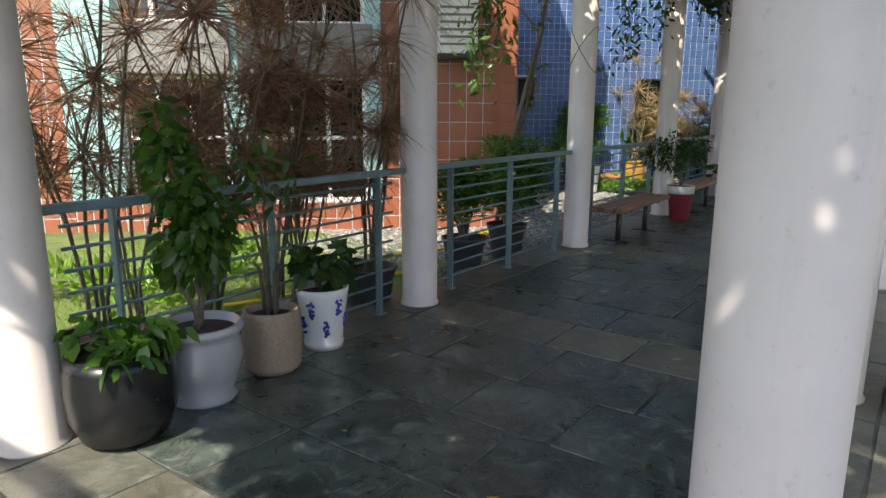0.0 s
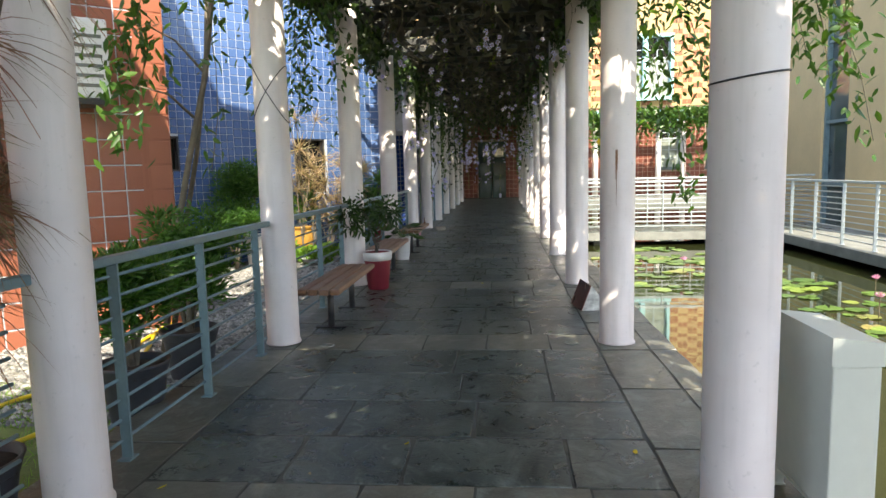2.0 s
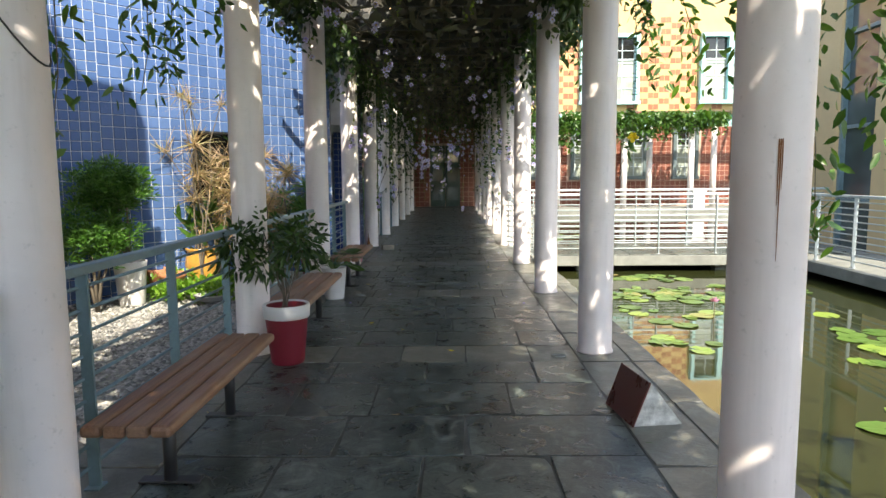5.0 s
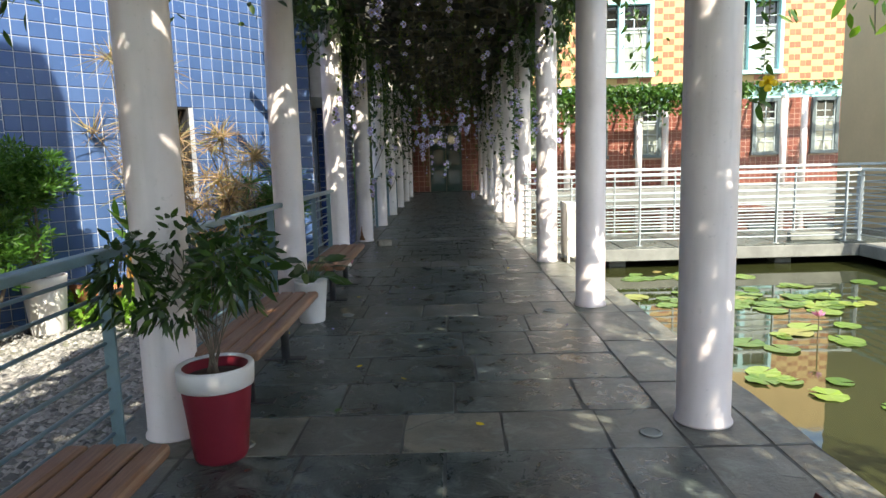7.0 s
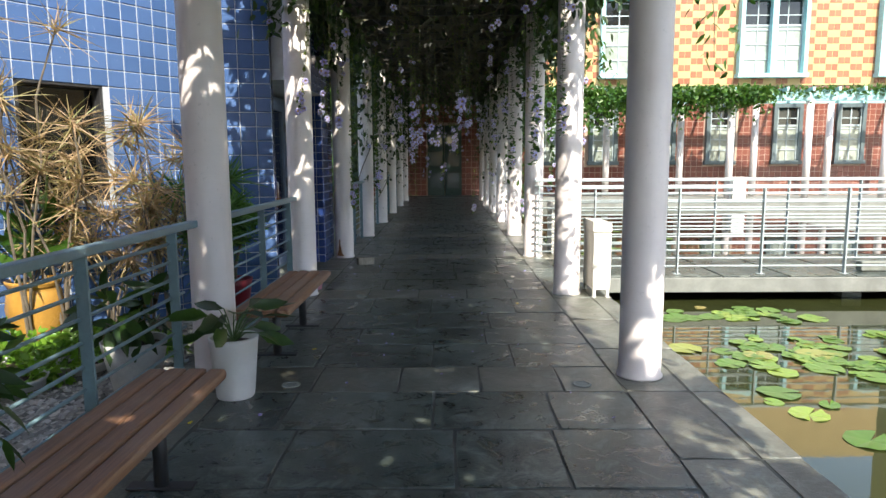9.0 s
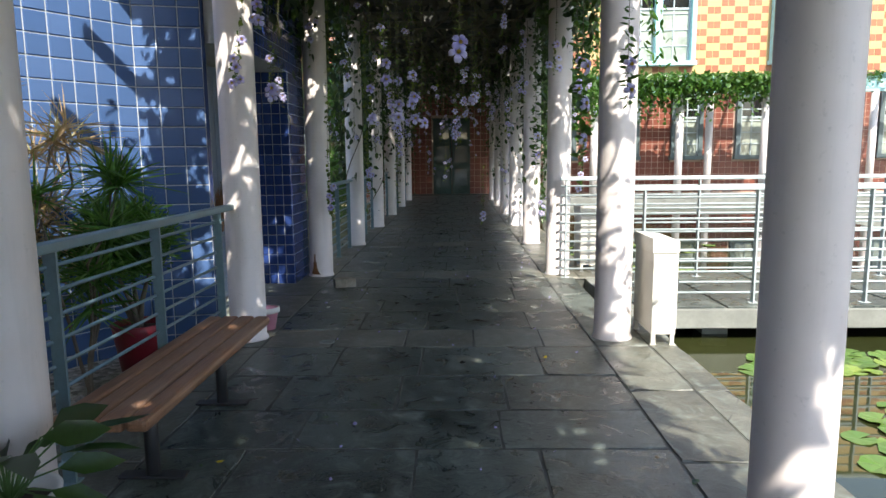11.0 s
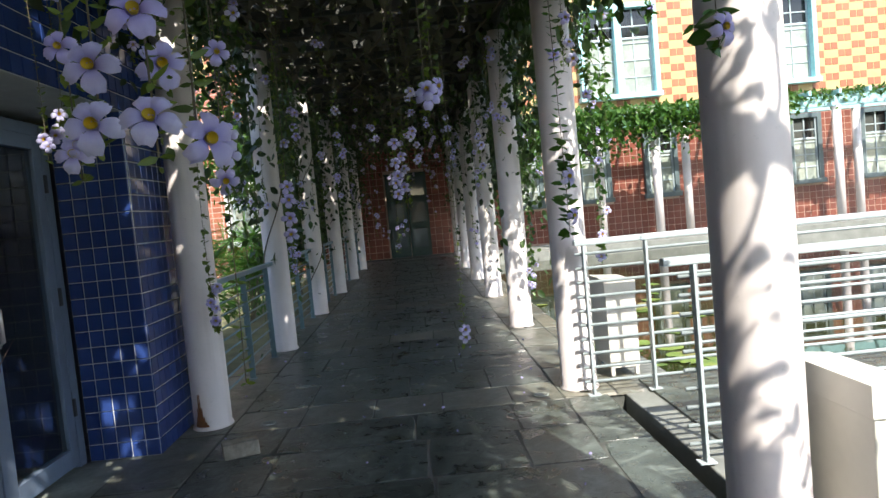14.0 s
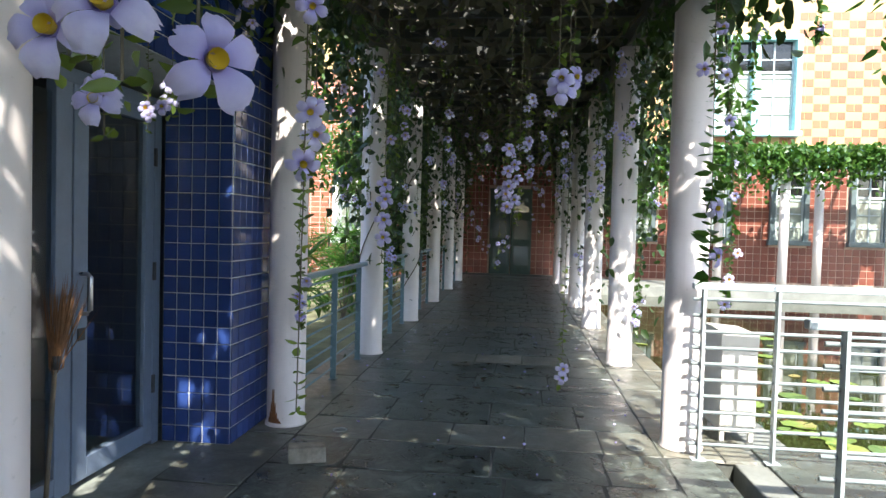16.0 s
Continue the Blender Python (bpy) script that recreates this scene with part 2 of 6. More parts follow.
bm = bmesh.new()
bmesh.ops.create_grid(bm, x_segments=2, y_segments=2, size=0.5, matrix=Matrix.Translation((0, 0, -1.3)) @ Matrix.Diagonal((1600, 1600, 1, 1)))
setting("ground", bm, simple("earth", (0.16, 0.15, 0.10), 0.9, vary=0.3, scale=0.3), "bare earth spreading out to the horizon", "ground")
bm = bmesh.new()
bmesh.ops.create_grid(bm, x_segments=1, y_segments=1, size=0.5, matrix=Matrix.Translation((4.3, 14, -0.32)) @ Matrix.Diagonal((8.4, 39, 1, 1)))
setting("water", bm, M_WATER, "still olive green pond water beside the walkway", "pond")


def gravel_mat():
    n = Nodes("gravel_bed", 0.85)
    v = n.coords()
    vo = n.add("ShaderNodeTexVoronoi")
    vo.inputs["Scale"].default_value = 26
    n.link(v, vo.inputs["Vector"])
    col = n.ramp(vo.outputs["Color"], (0.1, (0.10, 0.10, 0.09)), (0.5, (0.26, 0.25, 0.22)), (0.9, (0.45, 0.44, 0.40)))
    n.colour(n.mix(n.ramp(n.noise(v, 1.2, 4), (0.5, grey(0)), (0.7, grey(0.6))), col, (0.10, 0.13, 0.05)))
    n.bump(vo.outputs["Distance"], 0.6, 0.02)
    return n.m


bm = bmesh.new()
box(bm, -12, -8, -1.3, -3.44, 6.1, SOIL)
setting("lawn_soil", bm, simple("lawn_soil", (0.13, 0.17, 0.05), 0.95, vary=0.4, scale=3, bump=0.5), "mossy soil under the lawn", "ground")
bm = bmesh.new()
box(bm, -12, 6.1, -1.3, -3.44, 16.4, SOIL)
setting("gravel_bed", bm, gravel_mat(), "bed of small grey and white stones", "ground")
bm = bmesh.new()
box(bm, -30, 18.6, -1.3, -3.44, 35.6, SOIL)
setting("garden_soil", bm, simple("garden_soil", (0.17, 0.17, 0.09), 0.95, vary=0.45, scale=2, bump=0.5), "leaf-strewn garden soil behind the railing", "ground")
bm = bmesh.new()
box(bm, 0.3, 32.9, -1.3, 24, 35.6, -0.03)
setting("pavement", bm, M_CONC, "pale paved strip along the far building", "pavement")

# columns
bm = bmesh.new()
lathe(bm, [(0, 0), (RAD + 0.012, 0), (RAD + 0.012, 0.012), (RAD, 0.03), (RAD, 1.2), (RAD, 2.4), (RAD, TOP), (0, TOP)], 40)
col0 = new("column", mesh_of("column", bm, M_COLUMN))
tagged(col0, "round white-painted concrete column of the pergola walkway", "column", "pergola columns")
col0.location = (XL, COLS[0], 0)
for x in (XL, XR):
    for k, y in enumerate(COLS):
        if (x, k) != (XL, 0):
            dy = 0.07 if k in (5, 6) else 0.0        # two pairs stand a little out of step
            copy_thing(col0, pose(x + 0.085, y + 0.27, 0, 0, 0, 40 * k) if (x, k) == (XR, 2) else pose(x, y + dy, 0, 0, 0, 40 * k))

# pergola beams
pergola = thing("pergola_roof", "dark painted steel beams carrying the vines over the walkway", "pergola", kind="structure")
bm = bmesh.new()
box(bm, -0.05, -2.5, 0, 0.05, END_Y, 0.16, bevel=0.01)
mm = mesh_of("beam", bm, M_BEAM)
for x in (XL, XR):
    o = new("beam", mm)
    o.parent, o.location = pergola, (x, 0, TOP)
bm = bmesh.new()
box(bm, -3.75, -0.03, 0, 0.55, 0.03, 0.1, bevel=0.006)
mm = mesh_of("crossbar", bm, M_BEAM)
yy = -2.3
while yy < END_Y - 0.2:
    o = new("crossbar", mm)
    o.parent, o.location = pergola, (0, yy, TOP + 0.16)
    yy += STEP / 4

# tiles on a wall: every piece stands proud of its backing
TILE_CACHE = {}


def tile_mesh(w, h, mat, d=0.008):
    key = (round(w, 3), round(h, 3), mat.name)
    if key not in TILE_CACHE:
        bm = bmesh.new()
        b = min(w, h) * 0.04
        vs = [bm.verts.new(p) for p in ((-w / 2, 0, -h / 2), (w / 2, 0, -h / 2), (w / 2, 0, h / 2), (-w / 2, 0, h / 2))]
        vt = [bm.verts.new(p) for p in ((-w / 2 + b, -d, -h / 2 + b), (w / 2 - b, -d, -h / 2 + b), (w / 2 - b, -d, h / 2 - b), (-w / 2 + b, -d, h / 2 - b))]
        bm.faces.new(vt)
        for i in range(4):
            bm.faces.new((vs[i], vs[(i + 1) % 4], vt[(i + 1) % 4], vt[i]))
        TILE_CACHE[key] = mesh_of("tile", bm, mat)
    return TILE_CACHE[key]


def tiled(parent, a, b, z0, z1, pitch, gap, mat, keep=None, single=None, pz=None, name="tile"):
    """Tiles on the upright face from a to b; seen with a on the left. keep(u, z): whether there is a tile; single(u, z): a piece of its own, else joined."""
    a, b = Vector((*a, 0)), Vector((*b, 0))
    d = (b - a)
    L = d.length
    d.normalize()
    rz = math.atan2(d.y, d.x)
    pz = pz or pitch
    nu, nz = max(1, round(L / pitch)), max(1, round((z1 - z0) / pz))
    pu, pzz = L / nu, (z1 - z0) / nz
    me = tile_mesh(pu - gap, pzz - gap, mat)
    V = np.array([v.co[:] for v in me.vertices])
    F = [tuple(p.vertices) for p in me.polygons]
    R = np.array(Matrix.Rotation(rz, 3, "Z"))
    verts, faces = [], []
    for i in range(nu):
        for j in range(nz):
            u, z = (i + 0.5) * pu, z0 + (j + 0.5) * pzz
            if keep and not keep(u, z):
                continue
            p = a + d * u
            if single and single(u, z):
                o = new(name, me)
                o.parent = parent
                o.matrix_basis = Matrix.Translation((p.x, p.y, z)) @ Matrix.Rotation(rz, 4, "Z")
            else:
                base = len(verts) * len(V)
                verts.append(V @ R.T + np.array((p.x, p.y, z)))
                faces += [tuple(q + base for q in f) for f in F]
    if verts:
        m2 = bpy.data.meshes.new("tiles")
        m2.from_pydata(np.concatenate(verts).tolist(), [], faces)
        m2.materials.append(mat)
        o = new("tiles", m2)
        o.parent = parent
        tagged(o, kind="stuff")


def slab_wall(bm, a, b, z0, z1, thick):
    """An upright wall piece behind the face from a (left) to b (right)."""
    a, b = Vector((*a, 0)), Vector((*b, 0))
    d = (b - a).normalized()
    n = Vector((-d.y, d.x, 0)) * thick
    v = [bm.verts.new((p.x, p.y, z)) for z in (z0, z1) for p in (a, b, b + n, a + n)]
    for f in ((0, 1, 2, 3), (4, 5, 6, 7), (0, 1, 5, 4), (1, 2, 6, 5), (2, 3, 7, 6), (3, 0, 4, 7)):
        bm.faces.new([v[i] for i in f])


# blue building on a bent line, with small square windows
BLUE_LINE = [(-9.2, 10.2), (-8.0, 11.0), (-6.85, 11.95), (-5.9, 12.9), (-5.1, 13.87), (-4.45, 14.8), (-3.93, 15.6), (-3.43, 15.72)]
blue = thing("wall_blue", "blue glazed tile wall with white grout lines", "wall", kind="structure")
WIN = {2: (0.0, 0.37, 1.56, 2.16), 4: (0.0, 0.75, 1.10, 2.16)}
for i, (a, b) in enumerate(zip(BLUE_LINE, BLUE_LINE[1:])):
    holes = [WIN[i]] if i in WIN else []
    L = (Vector(b) - Vector(a)).length
    d = (Vector(b) - Vector(a)) / L
    bm = bmesh.new()
    if holes:
        u0, u1, z0, z1 = holes[0]
        pt = lambda u: (a[0] + d.x * u, a[1] + d.y * u)
        slab_wall(bm, a, b, -0.4, z0, 0.25)
        slab_wall(bm, a, b, z1, 9, 0.25)
        if u0 > 0.05:
            slab_wall(bm, a, pt(u0), z0, z1, 0.25)
        slab_wall(bm, pt(u1), b, z0, z1, 0.25)
        part("backing", bm, M_GROUT, blue)
        win = thing("window_blue", "dark recessed window in the blue tiled wall", "window", kind="structure")
        bm = bmesh.new()
        n = Vector((-d.y, d.x)) * 0.14
        slab_wall(bm, (pt(u0)[0] + n.x, pt(u0)[1] + n.y), (pt(u1)[0] + n.x, pt(u1)[1] + n.y), z0, z1, 0.02)
        part("pane", bm, M_PANE_DARK, win)
        bm = bmesh.new()
        for e in ((u0, u0 + 0.04, z0, z1), (u1 - 0.04, u1, z0, z1), (u0, u1, z1 - 0.04, z1), (u0, u1, z0, z0 + 0.04)):
            nn = Vector((-d.y, d.x)) * 0.08
            slab_wall(bm, (pt(e[0])[0] + nn.x, pt(e[0])[1] + nn.y), (pt(e[1])[0] + nn.x, pt(e[1])[1] + nn.y), e[2], e[3], 0.05)
        part("window_frame", bm, M_STEEL, win)
        bm = bmesh.new()
        for e in ((u0, u0 + 0.03, z0, z1), (u1 - 0.03, u1, z0, z1), (u0, u1, z1 - 0.03, z1), (u0, u1, z0, z0 + 0.03)):
            slab_wall(bm, pt(e[0]), pt(e[1]), e[2], e[3], 0.08)
        part("reveal", bm, M_STEEL, win)
        keep = lambda u, z, h=holes[0]: not (h[0] - 0.04 < u < h[1] + 0.04 and h[2] - 0.05 < z < h[3] + 0.05)
    else:
        slab_wall(bm, a, b, -0.4, 9, 0.25)
        part("backing", bm, M_GROUT, blue)
        keep = None
    tiled(blue, a, b, -0.2, 7.0, 0.127 if i < 3 else 0.155, 0.008, M_BLUE, keep, (lambda u, z: 0.2 < z < 3.3) if i == 5 else (lambda u, z: 0.0 < z < 3.4) if i == 6 else None)
# the flank of the blue block beside the entrance, and the recess behind
bm = bmesh.new()
slab_wall(bm, (-3.43, 15.72), (-3.43, 15.80), -0.1, 4.6, 0.5)
slab_wall(bm, (-3.93, 15.80), (-3.93, 18.4), 2.36, 9, 0.3)
part("end_face", bm, M_NAVY, blue)

navy = thing("wall_navy", "dark navy tiled entrance pillar and lintel", "wall", kind="structure")
bm = bmesh.new()
box(bm, -3.72, 17.65, 0, -3.24, 18.35, 2.36)
box(bm, -4.1, 15.82, 2.36, -3.24, 18.35, 4.8)
part("backing", bm, M_GROUT_DARK, navy)
tiled(navy, (-3.72, 17.648), (-3.238, 17.648), 0.0, 2.36, 0.107, 0.006, M_NAVY, single=lambda u, z: True, pz=0.113)
tiled(navy, (-3.238, 17.648), (-3.238, 18.35), 0.0, 2.36, 0.107, 0.006, M_NAVY, single=lambda u, z: u < 0.45, pz=0.113)
tiled(navy, (-3.238, 15.82), (-3.238, 18.35), 2.36, 4.8, 0.107, 0.006, M_NAVY, pz=0.113)

# glass door set back in the recess
M_DOORFRAME = simple("door_frame_paint", (0.16, 0.21, 0.29), 0.4, vary=0.12)
door = thing("door_1", "glass entrance door with blue-grey metal frame", "door", kind="structure")


def yz_box(name, y0, y1, z0, z1, x0, x1, mat, parent, bevel=0.004):
    bm = bmesh.new()
    box(bm, x0, y0, z0, x1, y1, z1, bevel=bevel)
    return part(name, bm, mat, parent)


for nm, y0, y1, z0, z1 in (("jamb", 17.56, 17.64, 0, 2.3), ("jamb", 15.82, 15.90, 0, 2.3), ("head", 15.9, 17.56, 2.22, 2.3), ("stile", 16.63, 16.755, 0.0, 2.22), ("stile", 16.77, 16.89, 0.03, 2.22), ("stile", 17.46, 17.55, 0.03, 2.22), ("bottom_rail", 16.89, 17.46, 0.03, 0.15), ("top_rail", 16.89, 17.46, 2.13, 2.22), ("bottom_rail", 15.9, 16.63, 0.03, 0.12)):
    yz_box(nm, y0, y1, z0, z1, -3.80, -3.74, M_DOORFRAME, door)
for y0, y1 in ((16.89, 17.46), (15.90, 16.63)):
    g = yz_box("pane", y0, y1, 0.12, 2.15, -3.775, -3.767, M_GLASS, door, 0)
    g.visible_shadow = False
bm = bmesh.new()
tube(bm, [(-3.74, 16.83, 0.97), (-3.70, 16.83, 0.97), (-3.68, 16.83, 0.99), (-3.68, 16.83, 1.17), (-3.70, 16.83, 1.19), (-3.74, 16.83, 1.19)], 0.013, seg=8)
part("door_handle", bm, simple("brushed_steel", (0.55, 0.55, 0.56), 0.3, 1.0), door)
yz_box("lock", 16.80, 16.86, 0.82, 0.89, -3.74, -3.73, M_STEEL, door)
for z in (0.35, 1.1, 1.85):
    yz_box("hinge", 17.545, 17.57, z, z + 0.12, -3.742, -3.725, M_STEEL, door)
# lobby behind the glass, gloom put into its wall colour so reflections show
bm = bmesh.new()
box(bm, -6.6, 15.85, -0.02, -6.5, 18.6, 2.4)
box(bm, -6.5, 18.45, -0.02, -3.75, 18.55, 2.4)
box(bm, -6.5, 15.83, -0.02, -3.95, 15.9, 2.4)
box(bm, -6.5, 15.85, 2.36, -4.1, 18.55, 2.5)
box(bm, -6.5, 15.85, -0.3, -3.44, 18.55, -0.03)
setting("lobby", bm, simple("lobby_wall", (0.12, 0.13, 0.13), 0.6), "plain lobby behind the glass door, walls coloured dark for gloom", "wall")
bm = bmesh.new()
box(bm, -3.95, 15.78, -0.35, -3.42, 18.6, -0.006)
setting("door_sill", bm, M_STONE_EDGE, "worn stone threshold before the glass door", "floor")

# terracotta building
ORC, ORU = Vector((-4.6, 8.09)), Vector((-0.745, -0.667))


def orp(s):
    p = ORC + ORU * s
    return (p.x, p.y)


orange = thing("wall_orange", "terracotta tiled wall with white joints and window bays", "wall", kind="structure")
bm = bmesh.new()
slab_wall(bm, orp(1.85), orp(0), -0.4, 8, 0.3)
slab_wall(bm, orp(14), orp(5.95), -0.4, 8, 0.3)
slab_wall(bm, orp(5.95), orp(1.85), -0.4, 0.25, 0.3)
slab_wall(bm, orp(5.95), orp(1.85), 4.6, 8, 0.3)
part("backing", bm, M_GROUT, orange)
tiled(orange, orp(1.85), orp(0), -0.2, 7, 0.22, 0.012, M_ORANGE, single=lambda u, z: z < 4.0, pz=0.26)
tiled(orange, orp(14), orp(5.95), -0.2, 7, 0.22, 0.012, M_ORANGE, pz=0.26)
tiled(orange, orp(5.95), orp(1.85), -0.2, 0.25, 0.22, 0.012, M_ORANGE)
# unseen slab and wider upper block, added to shade this wall and the blue one
bm = bmesh.new()
box(bm, 1.1, -3.2, 4.55, 4.7, 0.25, 4.75, Matrix(((ORU.x, -0.667, 0, ORC.x), (ORU.y, 0.745, 0, ORC.y), (0, 0, 1, 0), (0, 0, 0, 1))), 0)
part("overhang_slab", bm, M_TAN, orange)
bm = bmesh.new()
box(bm, -0.55, -0.4, 5.2, 9.0, -0.02, 8.0, Matrix(((ORU.x, -0.667, 0, ORC.x), (ORU.y, 0.745, 0, ORC.y), (0, 0, 1, 0), (0, 0, 0, 1))), 0)
part("top_storey", bm, M_ORANGE, orange)
# the far flank of that building
bm = bmesh.new()
slab_wall(bm, (-4.6, 8.09), (-8.5, 12.2), -0.4, 8, 0.3)
part("flank", bm, M_ORANGE, orange)


def or_box(name, s0, s1, z0, z1, d0, d1, mat, parent, bevel=0.005):
    """A block on the terracotta wall: s along it, d out from it."""
    bm = bmesh.new()
    box(bm, s0, -d1, z0, s1, -d0, z1, bevel=bevel)
    m = Matrix(((ORU.x, -0.667, 0, ORC.x), (ORU.y, 0.745, 0, ORC.y), (0, 0, 1, 0), (0, 0, 0, 1)))
    bmesh.ops.transform(bm, matrix=m, verts=bm.verts[:])
    return part(name, bm, mat, parent)


for i, (s0, s1) in enumerate(((2.05, 3.6), (3.9, 5.25))):
    w = thing("window_%d" % (i + 1), "dark bay window with white frames and a pale sill band", "window", kind="structure")
    for z0, z1 in ((0.25, 1.95), (2.6, 4.5)):
        or_box("pane", s0, s1, z0, z1, -0.2, -0.17, M_PANE_DARK, w, 0)
        for k in range(4):
            s = s0 + (s1 - s0 - 0.06) * k / 3
            or_box("mullion", s, s + 0.06, z0, z1, -0.17, -0.08, M_WHITE, w)
        for z in (z0, (z0 + z1) / 2, z1 - 0.06):
            or_box("transom", s0, s1, z, z + 0.05, -0.18, -0.09, M_WHITE, w)
    or_box("sill_band", s0 - 0.1, s1 + 0.1, 1.95, 2.6, -0.2, 0.12, M_PALE, w)
for s0, s1 in ((3.6, 3.9), (5.25, 5.95), (1.85, 2.05)):
    or_box("pilaster", s0, s1, 0.25, 4.6, -0.25, 0.06, M_TEAL, orange)
ac = thing("air_conditioner", "white wall-hung air conditioner unit on a bracket", "air conditioner")
or_box("casing", 0.60, 1.15, 2.22, 2.95, 0.06, 0.40, M_WHITE, ac, 0.02)
or_box("bracket", 0.65, 1.1, 2.16, 2.22, 0.01, 0.40, M_STEEL, ac)
for k in range(6):
    or_box("slat", 0.66, 1.09, 2.32 + k * 0.09, 2.35 + k * 0.09, 0.40, 0.41, M_CONC, ac, 0)

# far building: red tiled ground floor, checkered storey above
M_BRICKO = glaze("orange_brick", (0.27, 0.095, 0.045), (0.34, 0.13, 0.06), 0.4)
far = thing("wall_end", "dark red tiled ground floor under a checkered cream and orange storey", "wall", kind="structure")
bm = bmesh.new()
slab_wall(bm, (-30, END_Y), (26, END_Y), -1, 4.45, 0.4)
part("backing", bm, simple("grout_warm", (0.45, 0.33, 0.26), 0.8), far)
bm = bmesh.new()
slab_wall(bm, (-30, END_Y - 0.05), (26, END_Y - 0.05), 4.45, 11.0, 0.45)
part("upper_wall", bm, M_CHECK, far)
LOWWIN = [-1.7, 2.6, 5.0, 7.4, 9.85, 12.6, 15.2, 17.8]
UPWIN = [-0.9, 4.75, 10.35, 16.0]


def low_keep(u, z):
    x = u - 8
    return not any(abs(x - w) < 0.68 for w in LOWWIN if w > 0) or not 1.2 < z < 3.75


tiled(far, (-8, END_Y), (20, END_Y), 0, 4.4, 0.235, 0.014, M_RED, lambda u, z: low_keep(u, z) and not (abs(u - 8 + 1.6) < 0.75 and z < 3.0))


def check_keep(u, z):
    i, j = int(u / 0.25) // 2, int((z - 4.5) / 0.265)
    return (i + j) % 2 == 0 and not any(w - 0.08 < u - 8 < w + 2.83 and z > 4.7 for w in UPWIN)


tiled(far, (-8, END_Y - 0.052), (20, END_Y - 0.052), 4.5, 4.5 + 0.265 * 16, 0.25, 0.018, M_BRICKO, check_keep, pz=0.265, name="brick")


def casement(name, x0, x1, z0, z1, y, frame_mat, label, leaves=2):
    """A recessed-looking window with an outer frame, leaves and glazing bars."""
    w = thing(name, label, "window", kind="structure")

    def b(nm, xa, xb, za, zb, ya, yb, mat):
        bm = bmesh.new()
        box(bm, xa, ya, za, xb, yb, zb, bevel=0.008 if nm != "pane" else 0)
        part(nm, bm, mat, w)
    f = 0.16
    d = 0.32 if leaves > 1 else 0.14
    b("frame_side", x0, x0 + f, z0, z1, y - d, y, frame_mat)
    b("frame_side", x1 - f, x1, z0, z1, y - d, y, frame_mat)
    b("frame_head", x0 + f, x1 - f, z1 - f, z1, y - d, y, frame_mat)
    b("window_sill", x0 - 0.05, x1 + 0.05, z0 - 0.02, z0 + 0.14, y - d - 0.06, y - 0.001, frame_mat)
    zb = z0 + 0.14 + (z1 - z0 - f - 0.14) * 0.66
    b("pane", x0 + f, x1 - f, z0 + 0.14, zb, y - 0.03, y - 0.004, M_CURTAIN)
    b("pane", x0 + f, x1 - f, zb, z1 - f, y - 0.03, y - 0.004, M_PANE_DARK)
    b("top_light_rail", x0 + f, x1 - f, zb - 0.04, zb + 0.04, y - 0.07, y - 0.03, M_SASH)
    lw = (x1 - x0 - 2 * f) / leaves
    for i in range(1, leaves):
        b("mullion", x0 + f + lw * i - 0.12, x0 + f + lw * i + 0.12, z0 + 0.14, z1 - f, y - d + 0.01, y - 0.03, frame_mat)
    for i in range(leaves):
        xa = x0 + f + lw * i
        b("glazing_bar", xa + lw / 2 - 0.025, xa + lw / 2 + 0.025, z0 + 0.14, z1 - f, y - 0.06, y - 0.03, M_SASH)
        for xs in (xa + 0.03, xa + lw - 0.03):
            b("sash_stile", xs - 0.03, xs + 0.03, z0 + 0.14, z1 - f, y - 0.075, y - 0.03, M_SASH)
        for k in range(1, 5):
            z = z0 + 0.14 + (z1 - z0 - 0.3) * k / 5
            b("glazing_bar", xa + 0.05, xa + lw - 0.05, z - 0.022, z + 0.022, y - 0.062, y - 0.03, M_SASH)
    return w


for i, x in enumerate(UPWIN):
    casement("window_%d" % (i + 3), x, x + 2.75, 4.75, 7.95, END_Y - 0.055, M_TEAL, "tall pale teal window with white glazing bars", 2)
for i, x in enumerate(LOWWIN[1:]):
    casement("window_%d" % (i + 7), x - 0.6, x + 0.6, 1.25, 3.7, END_Y, simple("slate_frame", (0.10, 0.135, 0.14), 0.4), "dark framed ground floor window", 1)
d2 = thing("door_2", "dark double door at the end of the walkway", "door", kind="structure")
for x0 in (-2.3, -1.58):
    bm = bmesh.new()
    box(bm, x0, END_Y - 0.06, 0, x0 + 0.7, END_Y - 0.012, 2.9, bevel=0.01)
    leaf = part("door_leaf", bm, simple("door_green", (0.03, 0.06, 0.05), 0.35), d2)
    for z in (0.3, 1.2, 2.1):
        bm = bmesh.new()
        box(bm, x0 + 0.1, END_Y - 0.075, z, x0 + 0.6, END_Y - 0.06, z + 0.65, bevel=0.006)
        part("panel", bm, M_PANE, leaf)

# second pergola in front of the far building
per2 = thing("far_pergola", "white columned pergola with pale teal beams along the far building", "pergola")
bm = bmesh.new()
lathe(bm, [(0, -0.05), (0.13, -0.05), (0.13, 3.6), (0, 3.6)], 16)
mm = mesh_of("far_column", bm, M_COLUMN)
for i in range(13):
    o = new("far_column", mm)
    o.parent, o.location = per2, (1.9 + 1.46 * i, 33.4 if i % 2 else 34.6, 0)
for y in (33.4, 34.6):
    bm = bmesh.new()
    box(bm, 1.2, y - 0.08, 3.6, 20, y + 0.08, 3.92, bevel=0.01)
    part("beam", bm, M_TEAL, per2)
bm = bmesh.new()
box(bm, -0.05, 32.9, 3.92, 0.05, 35.6, 4.06, bevel=0.01)
